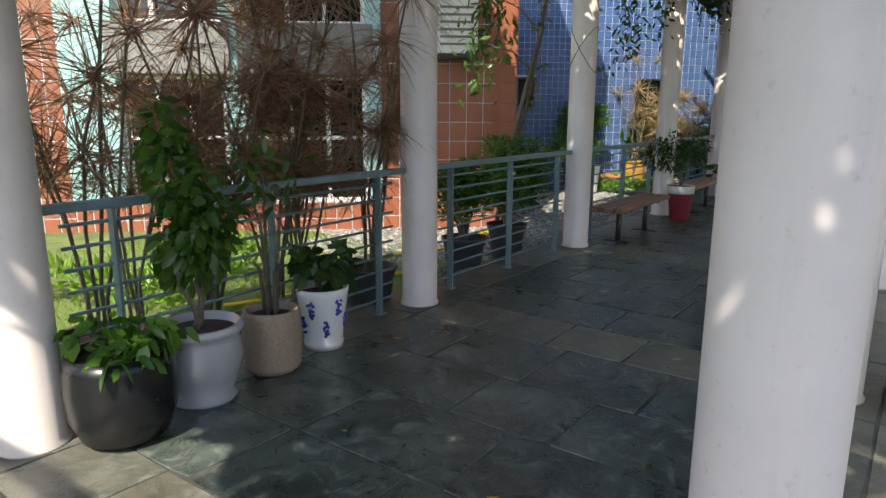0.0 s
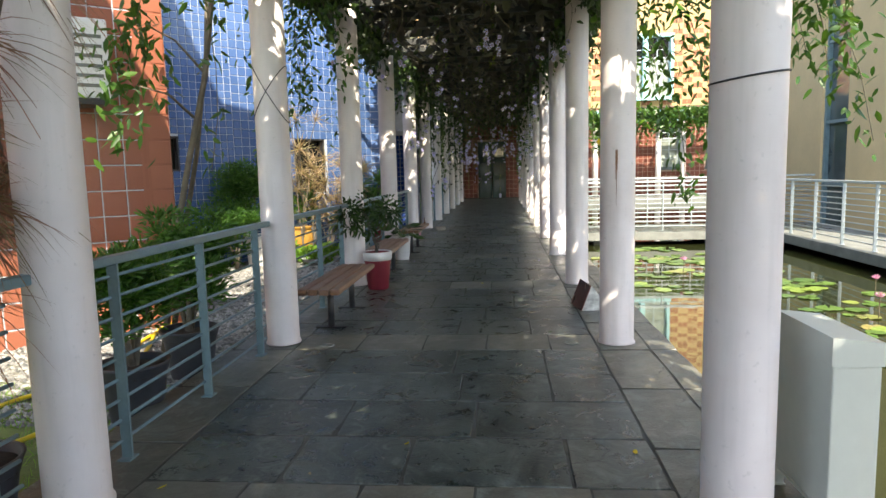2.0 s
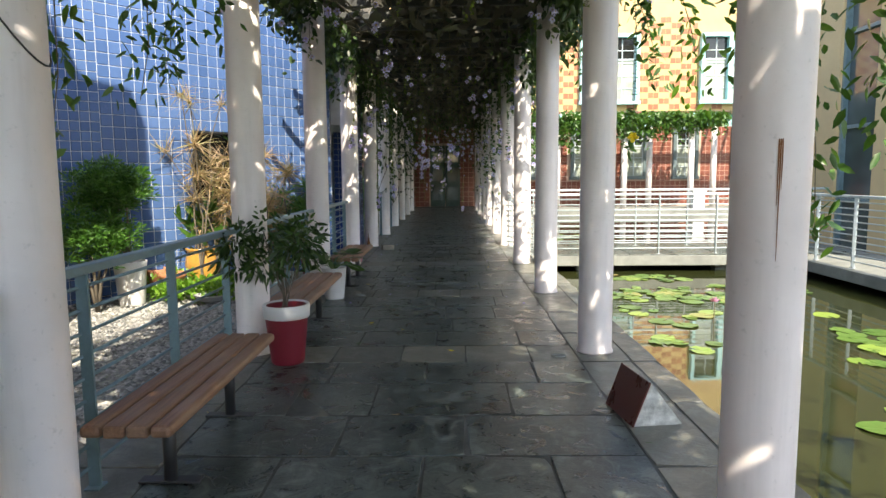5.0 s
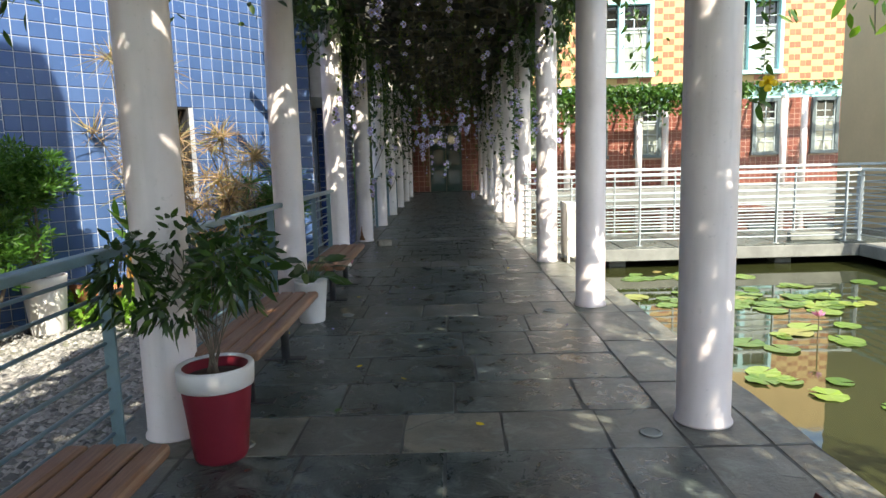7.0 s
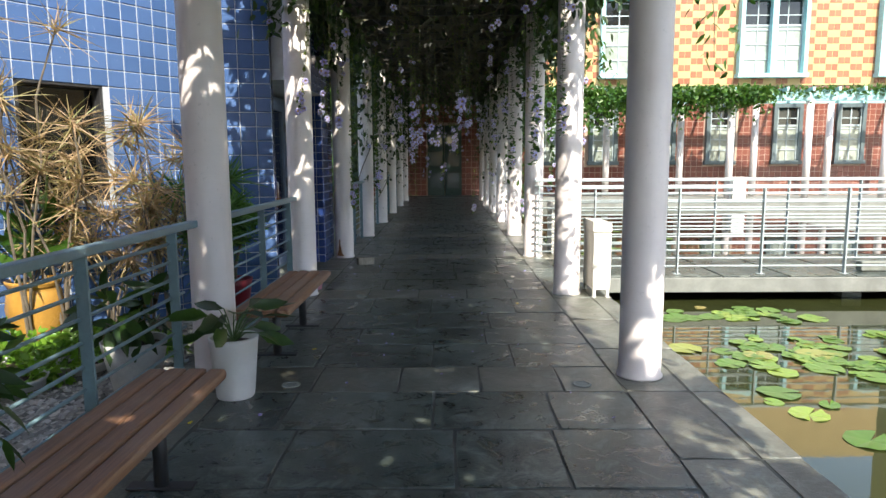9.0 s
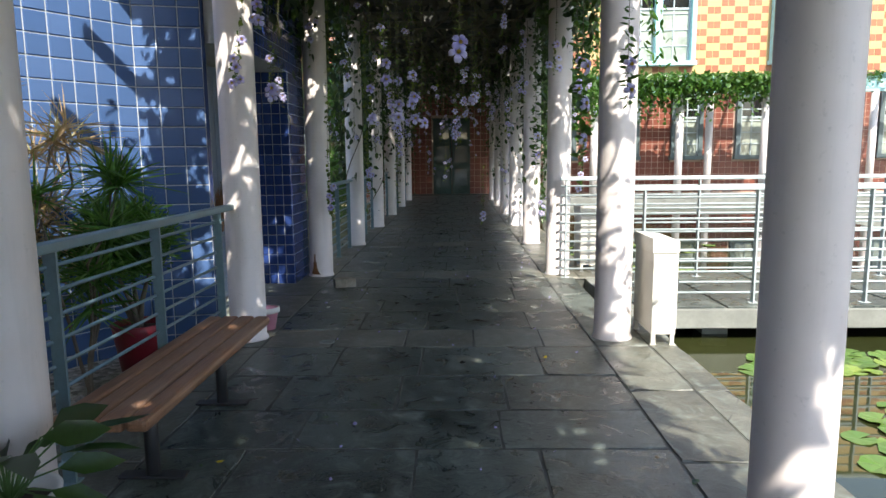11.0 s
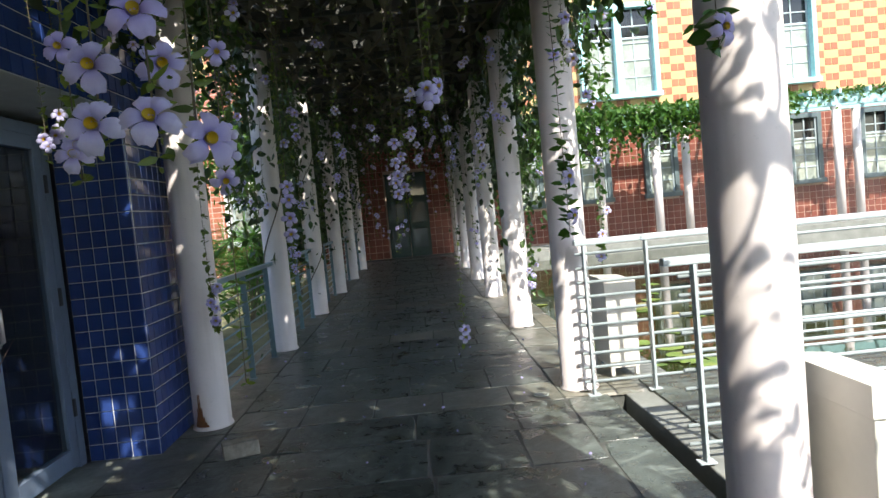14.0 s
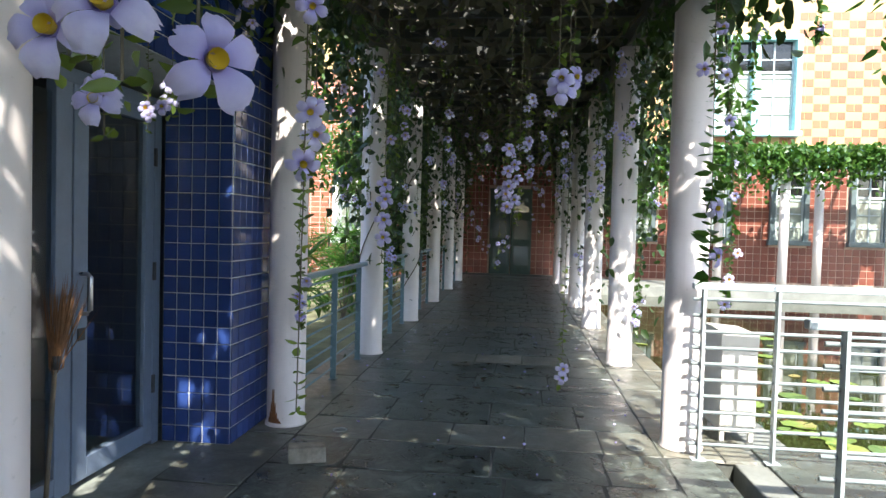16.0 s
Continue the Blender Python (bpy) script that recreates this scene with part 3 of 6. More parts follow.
mm = mesh_of("rafter", bm, M_TEAL)
for i in range(20):
    o = new("rafter", mm)
    o.parent, o.location = per2, (1.5 + i * 0.95, 0, 0)

ped = thing("pedestal", "white square masonry pedestal at the pond bank", "pedestal", pose(9.45, 33.2, -0.03))
bm = bmesh.new()
box(bm, -0.24, -0.24, 0, 0.24, 0.24, 0.72, bevel=0.01)
part("shaft", bm, M_WHITE, ped)
bm = bmesh.new()
box(bm, -0.29, -0.29, 0.72, 0.29, 0.29, 0.81, bevel=0.01)
part("cap", bm, M_WHITE, ped)

# tan building with a tall window strip
tan = thing("wall_tan", "tan rendered building block beyond the pond", "wall", kind="structure")
for q in ((6.5, 13.6, -1, 6.8, 16.75, 11), (6.5, 17.95, -1, 6.8, 20.0, 11), (6.5, 16.75, 6.0, 6.8, 17.95, 11), (6.8, 13.6, -1, 16, 13.9, 11), (6.8, 19.7, -1, 16, 20.0, 11)):
    bm = bmesh.new()
    box(bm, *q)
    part("render_wall", bm, M_TAN, tan)
ws = thing("window_15", "tall narrow window strip with grey-green frame", "window", kind="structure")
for nm, y0, y1, z0, z1, x0, x1, m in (("pane", 16.75, 17.95, -0.1, 6, 6.66, 6.68, M_PANE), ("frame_side", 16.75, 16.83, -0.1, 6, 6.56, 6.66, M_RAIL), ("frame_side", 17.87, 17.95, -0.1, 6, 6.56, 6.66, M_RAIL), ("transom", 16.83, 17.87, 2.35, 2.42, 6.58, 6.66, M_RAIL), ("transom", 16.83, 17.87, 0.9, 0.96, 6.58, 6.66, M_RAIL), ("transom", 16.83, 17.87, 4.2, 4.27, 6.58, 6.66, M_RAIL)):
    yz_box(nm, y0, y1, z0, z1, x0, x1, m, ws, 0)

# footbridge deck, and the deck along the tan building
deck = thing("deck", "weathered concrete footbridge slab over the pond", "deck", kind="structure")
bm = bmesh.new()
box(bm, 0.12, 16.35, -0.2, 6.48, 18.3, -0.015, bevel=0.01)
part("slab", bm, M_CONC, deck)
bm = bmesh.new()
box(bm, 4.75, 2.0, -0.2, 6.48, 16.34, -0.018, bevel=0.01)
part("slab", bm, M_CONC, deck)
bm = bmesh.new()
box(bm, -0.4, 0, -0.014, 0.4, 1.88, 0.004, bevel=0.004)
mm = mesh_of("deck_stone", bm, M_SLATE)
for i in range(7):
    o = new("deck_stone", mm)
    o.parent, o.location = deck, (0.72 + i * 0.83, 16.385, 0)
for y in (16.6, 18.0):
    bm = bmesh.new()
    box(bm, 1.0, y, -1.2, 1.25, y + 0.25, -0.2)
    box(bm, 3.6, y, -1.2, 3.85, y + 0.25, -0.2)
    part("pier", bm, M_CONC, deck)

# plain walls that close the place behind
bm = bmesh.new()
box(bm, -12, -9.0, -1, 12, -8.6, 3.2)
setting("wall_south", bm, M_TAN, "plain tan wall closing the courtyard", "wall")
bm = bmesh.new()
box(bm, 14, -9, -1, 14.3, 13.6, 4.5)
setting("wall_east", bm, M_TAN, "plain tan wall closing the courtyard", "wall")
bm = bmesh.new()
box(bm, -30.3, -9, -1, -30, 36, 6)
setting("wall_west", bm, M_ORANGE, "plain terracotta wall closing the garden", "wall")

# ---- railings ----
def rail_run(x0, y0, x1, y1, posts, mat, height=1.08, nbars=9, label="", group="walkway railings", start=0.0, bar=0.0095, inset=0.16):
    """A railing: a flat top rail, posts and thin level bars."""
    d = Vector((x1 - x0, y1 - y0, 0))
    L = d.length
    r = thing("railing", label or "grey-green painted steel railing with thin level bars", "railing", pose(x0, y0, 0, 0, 0, math.degrees(math.atan2(d.y, d.x))), group)
    bm = bmesh.new()
    box(bm, start, -0.032, height - 0.045, L, 0.032, height, bevel=0.008)
    part("top_rail", bm, mat, r)
    bm = bmesh.new()
    box(bm, -0.008, -0.028, 0, 0.008, 0.028, height - 0.045)
    box(bm, -0.045, -0.035, 0, 0.045, 0.035, 0.008)
    pm = mesh_of("post", bm, mat)
    for p in posts:
        o = new("post", pm)
        o.parent, o.location = r, (p, 0, 0)
    bm = bmesh.new()
    tube(bm, [(inset, 0.02, 0), (L - abs(inset), 0.02, 0)], bar, seg=8)
    bmm = mesh_of("bar", bm, mat)
    for i in range(nbars):
        o = new("bar", bmm)
        o.parent, o.location = r, (0, 0, 0.10 + i * (height - 0.21) / (nbars - 1))
    return r


for k, y in enumerate(COLS[:-1]):
    if k not in (0, 7):
        rail_run(-3.10, y + 0.08, -3.10, y + STEP - 0.08, (0.40, 1.37, 2.34), M_RAIL)
PALE = "steel railing with thin level bars on the footbridge, paint lightened as if sunlit"
rail_run(0.04, 16.55, 4.87, 16.55, (0.07, 0.35, 1.41, 2.47, 3.53, 4.6), M_RAIL_SUNLIT, 1.13, 10, PALE, "footbridge railings", -0.10, 0.012, -0.01)
rail_run(-0.12, 17.95, 6.4, 17.95, (0.0, 0.47, 1.53, 2.59, 3.65, 4.7, 5.8), M_RAIL_SUNLIT, 1.18, 10, PALE, "footbridge railings", -0.07, 0.012, -0.06)
rail_run(4.87, 16.55, 4.87, 3.0, (0, 1.03, 2.06, 3.1, 4.13, 5.2, 6.2, 7.3, 8.3, 9.4, 10.4, 11.5, 12.5), M_RAIL_SUNLIT, 1.13, 10, PALE, "footbridge railings", 0.0, 0.011, 0.0)

# ---- benches ----
def wood():
    n = Nodes("bench_wood", 0.5)
    v = n.coords((3, 3, 3), rnd=True)
    g = n.noise(n.coords((26, 1.2, 26), rnd=True), 3.0, 5, 0.65, 0.6)
    a = n.noise(v, 1.0, 4)
    col = n.ramp(g, (0.25, (0.135, 0.062, 0.034)), (0.6, (0.25, 0.13, 0.07)), (0.85, (0.33, 0.195, 0.115)))
    n.colour(n.mix(n.ramp(a, (0.45, grey(0)), (0.75, grey(0.45))), col, (0.30, 0.22, 0.17)))
    n.bump(g, 0.25, 0.003)
    return n.m


M_WOOD = wood()


def bench(x, y0):
    b = thing("bench", "brown slatted wooden bench on dark steel posts", "bench", pose(x, y0, 0), "walkway benches")
    L, W, N = 1.66, 0.40, 4
    w = W / N
    for i in range(N):
        bm = bmesh.new()
        box(bm, -W / 2 + i * w + 0.004, 0, 0.385, -W / 2 + (i + 1) * w - 0.004, L, 0.44, bevel=0.012 if 0 < i < N - 1 else 0.02)
        part("slat", bm, M_WOOD, b)
    for y in (0.42, 1.30):
        bm = bmesh.new()
        tube(bm, [(0, y, 0.012), (0, y, 0.37)], 0.032, seg=12)
        leg = part("leg", bm, M_STEEL, b)
        bm = bmesh.new()
        box(bm, -0.16, y - 0.025, 0.365, 0.16, y + 0.025, 0.385)
        part("bracket", bm, M_STEEL, leg)
        bm = bmesh.new()
        box(bm, -0.15, y - 0.035, 0, 0.15, y + 0.035, 0.014, bevel=0.004)
        part("foot_plate", bm, M_STEEL, leg)
    return b


for y in (6.97, 9.75, 12.66):
    bench(-2.76, y)

# ---- leaves, vectorised ----
rng = np.random.default_rng(7)


def unit(a):
    return a / np.maximum(np.linalg.norm(a, axis=1, keepdims=True), 1e-6)


def leaf_mesh(name, P, D, size, width, mat, fold=0.25, droop=0.0):
    """Folded pointed leaves at points P along directions D."""
    P, D = np.asarray(P, float), unit(np.asarray(D, float))
    n = len(P)
    size = np.broadcast_to(np.asarray(size, float), (n,))[:, None]
    R = rng.normal(size=(n, 3))
    side = unit(np.cross(D, R))
    up = np.cross(side, D)
    w = size * width / 2
    dz = np.zeros((n, 3))
    dz[:, 2:] = -droop * size
    V = np.stack([P, P + D * size * 0.3 + side * w * 0.85 + up * w * fold + dz * .2, P + D * size * 0.68 + side * w * 0.7 + up * w * fold + dz * .6, P + D * size + dz,
                  P + D * size * 0.68 - side * w * 0.7 + up * w * fold + dz * .6, P + D * size * 0.3 - side * w * 0.85 + up * w * fold + dz * .2, P + D * size * 0.5 + dz * .35], 1).reshape(-1, 3)
    base = (np.arange(n) * 7)[:, None, None]
    T = np.array([[0, 1, 6], [1, 2, 6], [2, 3, 6], [3, 4, 6], [4, 5, 6], [5, 0, 6]])[None]
    me = bpy.data.meshes.new(name)
    me.from_pydata(V.tolist(), [], (base + T).reshape(-1, 3).tolist())
    me.materials.append(mat)
    for p in me.polygons:
        p.use_smooth = True
    return me


def leaves_part(name, P, D, size, width, mat, parent, label="", **kw):
    o = new(name, leaf_mesh(name, P, D, size, width, mat, **kw))
    o.parent = parent
    return tagged(o, label) if label else o


def blade_mesh(name, P, D, length, width, mat, bend=0.5, seg=4):
    """Long strap leaves that arch over."""
    P, D = np.asarray(P, float), unit(np.asarray(D, float))
    n = len(P)
    length = np.broadcast_to(np.asarray(length, float), (n,))[:, None]
    side = unit(np.cross(D, rng.normal(size=(n, 3)) * 0.8 + np.array([[0.01, 0.02, 0.6]])) + 1e-4)
    rows = []
    for k in range(seg + 1):
        f = k / seg
        c = P + D * length * f
        c[:, 2:] -= bend * length * f * f
        w = width * (1 - f) ** 0.6 * (0.55 + 0.9 * f * (1 - f) + 0.2) / 2
        rows += [c - side * w, c + side * w]
    V = np.stack(rows, 1)
    T = np.array([[2 * k, 2 * k + 1, 2 * k + 3, 2 * k + 2] for k in range(seg)])
    F = ((np.arange(n) * 2 * (seg + 1))[:, None, None] + T[None]).reshape(-1, 4)
    me = bpy.data.meshes.new(name)
    me.from_pydata(V.reshape(-1, 3).tolist(), [], F.tolist())
    me.materials.append(mat)
    return me


def sphere_dirs(n, zmin=-1.0):
    d = unit(rng.normal(size=(n * 3, 3)))
    return d[d[:, 2] > zmin][:n]


G_DARK = leaf_mat("leaf_dark", (0.018, 0.045, 0.010), (0.030, 0.075, 0.016), (0.06, 0.12, 0.02), 0.35)
G_MID = leaf_mat("leaf_mid", (0.03, 0.085, 0.012), (0.05, 0.13, 0.02), (0.09, 0.18, 0.025), 0.35)
G_BRIGHT = leaf_mat("leaf_bright", (0.08, 0.20, 0.02), (0.14, 0.30, 0.03), (0.22, 0.38, 0.05), 0.4)
G_VINE = leaf_mat("leaf_vine", (0.016, 0.036, 0.009), (0.028, 0.062, 0.013), (0.06, 0.12, 0.02), 0.45, 0.2)
G_FERN = leaf_mat("leaf_fern", (0.032, 0.105, 0.014), (0.06, 0.165, 0.024), (0.10, 0.23, 0.035), 0.45)
G_RED = leaf_mat("leaf_dracaena", (0.20, 0.10, 0.07), (0.32, 0.15, 0.11), (0.19, 0.18, 0.08), 0.4, 0.25)
G_STRAW = leaf_mat("leaf_straw", (0.33, 0.22, 0.13), (0.44, 0.31, 0.18), (0.23, 0.24, 0.09), 0.5, 0.3)
G_POTHOS = leaf_mat("leaf_pothos", (0.035, 0.11, 0.014), (0.07, 0.19, 0.022), (0.17, 0.34, 0.04), 0.3)
G_OLIVE = leaf_mat("leaf_olive", (0.06, 0.10, 0.018), (0.11, 0.17, 0.025), (0.20, 0.26, 0.04), 0.45, 0.35)
# roof leaves: grey and lifted in colour to stand in for haze under the canopy
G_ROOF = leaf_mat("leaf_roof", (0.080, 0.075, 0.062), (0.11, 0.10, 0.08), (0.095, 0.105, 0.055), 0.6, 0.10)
M_BARK = simple("bark", (0.14, 0.118, 0.088), 0.85, vary=0.35, scale=14, bump=0.5)
M_STEM = simple("vine_stem", (0.10, 0.085, 0.05), 0.8, vary=0.3, scale=20)
M_SOIL = simple("potting_soil", (0.055, 0.04, 0.028), 0.95, vary=0.4, scale=30, bump=0.7)

# ---- pots ----
def pot(name, label, x, y, z, prof, mat, group="", rim=None, extra=None):
    """A turned pot with soil in it; prof runs from the foot up the outside."""
    p = thing(name, label, "plant pot", pose(x, y, z), group)
    bm = bmesh.new()
    rt, zt = prof[-1]
    lathe(bm, [(0, 0)] + prof + [(rt - 0.02, zt), (rt - 0.025, zt - 0.07), (0, zt - 0.07)], 40)
    part("body", bm, mat, p)
    bm = bmesh.new()
    lathe(bm, [(rt - 0.026, zt - 0.075), (rt - 0.026, zt - 0.045), (0.06, zt - 0.03), (0, zt - 0.032)], 24)
    part("soil", bm, M_SOIL, p)
    if rim:
        bm = bmesh.new()
        lathe(bm, rim[0], 40)
        part("rim", bm, rim[1], p)
    return p


M_BLACKGLAZE = simple("black_glaze", (0.010, 0.011, 0.013), 0.30, vary=0.2, scale=3)
M_SILVER = simple("white_glaze", (0.50, 0.50, 0.54), 0.14, 0.3, vary=0.08, scale=3)
M_CERAMIC = simple("white_ceramic", (0.72, 0.72, 0.72), 0.2, vary=0.05, scale=3)
M_RATTAN = simple("rattan", (0.33, 0.25, 0.19), 0.75, vary=0.25, scale=60, bump=0.5)
M_REDPOT = simple("red_plastic", (0.19, 0.012, 0.024), 0.45, vary=0.1, scale=3)
M_WHITEPL = simple("white_plastic", (0.70, 0.69, 0.66), 0.45, vary=0.08, scale=3)
M_DARKPOT = simple("dark_pot", (0.045, 0.047, 0.055), 0.5, vary=0.3, scale=5)
M_TERRA = simple("terracotta_pot", (0.36, 0.15, 0.07), 0.8, vary=0.15, scale=5)
M_YPOT = simple("ochre_glaze", (0.42, 0.23, 0.05), 0.25, vary=0.2, scale=4)
M_GRAPE = simple("blue_grape_paint", (0.03, 0.04, 0.32), 0.25, vary=0.3)
M_PINK = simple("pink_plastic", (0.70, 0.32, 0.42), 0.45, vary=0.08)
M_ASH = simple("aged_pot", (0.40, 0.41, 0.40), 0.7, vary=0.2, scale=6)

pot("planter", "glossy black rounded planter on the slate floor", -2.78, 1.46, 0, [(0.13, 0), (0.19, 0.03), (0.235, 0.14), (0.245, 0.27), (0.235, 0.38), (0.222, 0.43)], M_BLACKGLAZE)
pot("urn", "white glazed bulbous ceramic urn with a rolled rim", -2.86, 1.93, 0, [(0.165, 0), (0.175, 0.02), (0.155, 0.06), (0.19, 0.14), (0.215, 0.25), (0.205, 0.33), (0.20, 0.36), (0.222, 0.38), (0.226, 0.405), (0.215, 0.42)], M_SILVER)
rat = pot("woven_pot", "light brown woven-texture round pot", -2.88, 2.41, 0, [(0.13, 0), (0.15, 0.02)] + [(0.156 + 0.008 * (k % 2) + 0.01 * math.sin(k / 25 * 3.1), 0.03 + k * 0.0135) for k in range(25)] + [(0.16, 0.375)], M_RATTAN)
gp = pot("grape_pot", "white ceramic pot painted with blue grapes", -2.94, 2.87, 0, [(0.125, 0), (0.13, 0.04), (0.122, 0.055), (0.14, 0.2), (0.165, 0.36), (0.172, 0.40)], M_CERAMIC)
bm = bmesh.new()
bmesh.ops.create_uvsphere(bm, u_segments=6, v_segments=4, radius=0.0105)
GRAPE = mesh_of("painted_grape", bm, M_GRAPE)
for a0, z0 in ((-70, 0.27), (-35, 0.15), (-5, 0.28), (30, 0.17), (-100, 0.16)):
    for k in range(17):
        a, z = radians(a0 + rng.uniform(-9, 9) * (1 - k / 26)), z0 - 0.05 + 0.11 * rng.random()
        r = 0.130 + (z - 0.06) * 0.125
        o = new("painted_grape", GRAPE)
        o.parent = gp
        o.matrix_basis = Matrix.Translation((r * math.cos(a), r * math.sin(a), z))

pot("plant_pot", "red plastic pot with a white rim standing by the column", -2.69, 9.45, 0, [(0.120, 0), (0.128, 0.012), (0.132, 0.03), (0.168, 0.38), (0.172, 0.465)], M_REDPOT, rim=([(0.168, 0.37), (0.180, 0.375), (0.186, 0.467), (0.178, 0.48), (0.156, 0.47)], M_WHITEPL))
pot("plant_pot", "tapered white plastic pot beside the column", -2.80, 12.22, 0, [(0.112, 0), (0.116, 0.01), (0.148, 0.36), (0.152, 0.38)], M_WHITEPL)
pot("flower_pot", "small pink plastic pot by the column foot", -2.98, 15.66, 0, [(0.06, 0), (0.085, 0.14), (0.095, 0.15), (0.097, 0.18)], M_PINK, rim=([(0.09, 0.14), (0.10, 0.145), (0.102, 0.185), (0.09, 0.187)], M_WHITEPL))
dark_prof = [(0.15, 0), (0.16, 0.02), (0.20, 0.30), (0.225, 0.38), (0.235, 0.40)]
for x, y in ((-3.55, 5.35), (-3.62, 6.28), (-3.45, 3.85), (-3.55, 1.75)):
    pot("garden_pot", "dark ribbed plastic pot behind the railing", x, y, SOIL, dark_prof, M_DARKPOT, "dark garden pots")
pot("garden_pot", "tall white pot on the gravel by the blue wall", -5.45, 12.55, SOIL, [(0.15, 0), (0.155, 0.02), (0.195, 0.5), (0.205, 0.56)], M_WHITEPL)
pot("garden_pot", "ochre glazed jar on the gravel", -5.0, 13.75, SOIL, [(0.15, 0), (0.20, 0.15), (0.225, 0.36), (0.205, 0.50), (0.185, 0.54), (0.21, 0.57), (0.215, 0.60)], M_YPOT)
pot("garden_pot", "terracotta pot on the gravel", -5.45, 13.3, SOIL, [(0.11, 0), (0.16, 0.28), (0.18, 0.30), (0.18, 0.36)], M_TERRA)
pot("garden_pot", "terracotta pot on the gravel", -5.15, 13.1, SOIL, [(0.11, 0), (0.16, 0.26), (0.18, 0.28), (0.18, 0.33)], M_TERRA)
pot("garden_pot", "white diamond-patterned pot behind the railing", -3.58, 12.55, SOIL, [(0.13, 0), (0.135, 0.02), (0.20, 0.34), (0.21, 0.40)], M_ASH)
pot("garden_pot", "red pot behind the railing", -3.62, 14.75, SOIL, [(0.12, 0), (0.17, 0.36), (0.185, 0.42)], M_REDPOT)
for x, y in ((-4.45, 12.6), (-4.75, 12.95), (-4.2, 13.0)):
    pot("seedling_tray", "low pale bowl on the gravel", x, y, SOIL, [(0.13, 0), (0.2, 0.1), (0.21, 0.12)], M_ASH, "pale bowls")

# ---- plants ----
def stems(bm, base, n, h, spread, r, wob=0.12):
    tops = []
    for k in range(n):
        a = rng.uniform(0, math.tau)
        q = [Vector((base[0] + rng.normal() * 0.03, base[1] + rng.normal() * 0.03, base[2]))]
        hh = h * rng.uniform(0.75, 1.05)
        for i in range(1, 6):
            f = i / 5
            q.append(Vector((base[0] + math.cos(a) * spread * f ** 1.4 + rng.normal() * wob * 0.25 * f, base[1] + math.sin(a) * spread * f ** 1.4 + rng.normal() * wob * 0.25 * f, base[2] + hh * f)))
        tube(bm, q, r, r * 0.5, 5)
        tops.append(q)
    return tops


def shrub(name, label, x, y, z, n, rx, rz, zc, leaf, width, mat, nst=5, st_h=0.5, sr=0.008, droop=0.25, hollow=0.5, cat="potted plant"):
    """A leafy bush on stems: leaves crowd the outside of an uneven crown."""
    p = thing(name, label, cat, pose(x, y, z))
    bm = bmesh.new()
    q = stems(bm, (0, 0, 0), nst, st_h, rx * 0.6, sr)
    bm.free()
    for s in q:
        b2 = bmesh.new()
        tube(b2, s, sr, sr * 0.5, 5)
        part("stem", b2, M_BARK, p)
    lob = [(rng.normal(size=3) * np.array([rx, rx, rz]) * 0.45 + np.array([0, 0, zc]), rng.uniform(0.45, 0.75)) for _ in range(7)]
    P, D = [], []
    for c, s in lob:
        d = sphere_dirs(n // 7, -0.75)
        rad = rng.uniform(hollow, 1.0, size=(len(d), 1))
        P.append(c + d * rad * np.array([rx, rx, rz]) * s)
        D.append(d + rng.normal(size=d.shape) * 0.5 + np.array([0, 0, -droop]))
    leaves_part("foliage", np.concatenate(P), np.concatenate(D), rng.uniform(0.7, 1.25, sum(map(len, P))) * leaf, width, mat, p, droop=droop)
    return p


shrub("pothos", "trailing pothos with glossy green leaves in the black planter", -2.78, 1.46, 0.40, 190, 0.21, 0.10, 0.07, 0.08, 0.72, G_POTHOS, 8, 0.1, 0.005, 0.5)
shrub("money_tree", "bushy potted shrub with dark glossy leaves in the white urn", -2.86, 1.93, 0.34, 600, 0.20, 0.40, 0.60, 0.078, 0.80, G_MID, 4, 0.6, 0.014, 0.5)
shrub("potted_shrub", "small shrub with broad green leaves in the grape pot", -2.94, 2.87, 0.34, 140, 0.18, 0.19, 0.22, 0.10, 0.8, G_DARK, 4, 0.25, 0.008, 0.35)
tr = thing("dry_stems", "cut bare brown stems in the woven pot", "potted plant", pose(-2.88, 2.41, 0.3))
bm = bmesh.new()
for k in range(5):
    a = k * 1.3
    tube(bm, [(0.03 * math.cos(a), 0.03 * math.sin(a), 0), (0.05 * math.cos(a), 0.05 * math.sin(a), 0.3), (0.08 * math.cos(a), 0.08 * math.sin(a), 0.35 + 0.25 * (k % 3))], 0.014, 0.009, 6)
part("stem", bm, M_BARK, tr)
leaves_part("foliage", rng.normal(size=(40, 3)) * 0.1 + np.array([0, 0, 0.85]), rng.normal(size=(40, 3)), 0.1, 0.5, G_MID, tr)
shrub("potted_shrub", "leafy green shrub with pointed leaves in the red pot", -2.69, 9.45, 0.42, 760, 0.29, 0.30, 0.48, 0.085, 0.36, G_DARK, 16, 0.62, 0.0045, 0.3)
pl = thing("peace_lily", "potted lily with broad dark arching leaves in the white pot", "potted plant", pose(-2.80, 12.22, 0.34))
bm = bmesh.new()
P, D = [], []
for k in range(20):
    a, e = k * 2.4, rng.uniform(0.35, 1.2)
    q = Vector((math.cos(a) * math.cos(e), math.sin(a) * math.cos(e), math.sin(e))) * rng.uniform(0.14, 0.26)
    bm = bmesh.new()
    tube(bm, [(0, 0, 0), q * 0.5 + Vector((0, 0, 0.03)), q], 0.005, 0.003, 5)
    part("stem", bm, M_GSTEM, pl)
    P.append(q[:])
    D.append((q.x, q.y, q.z * 0.3 - 0.02))
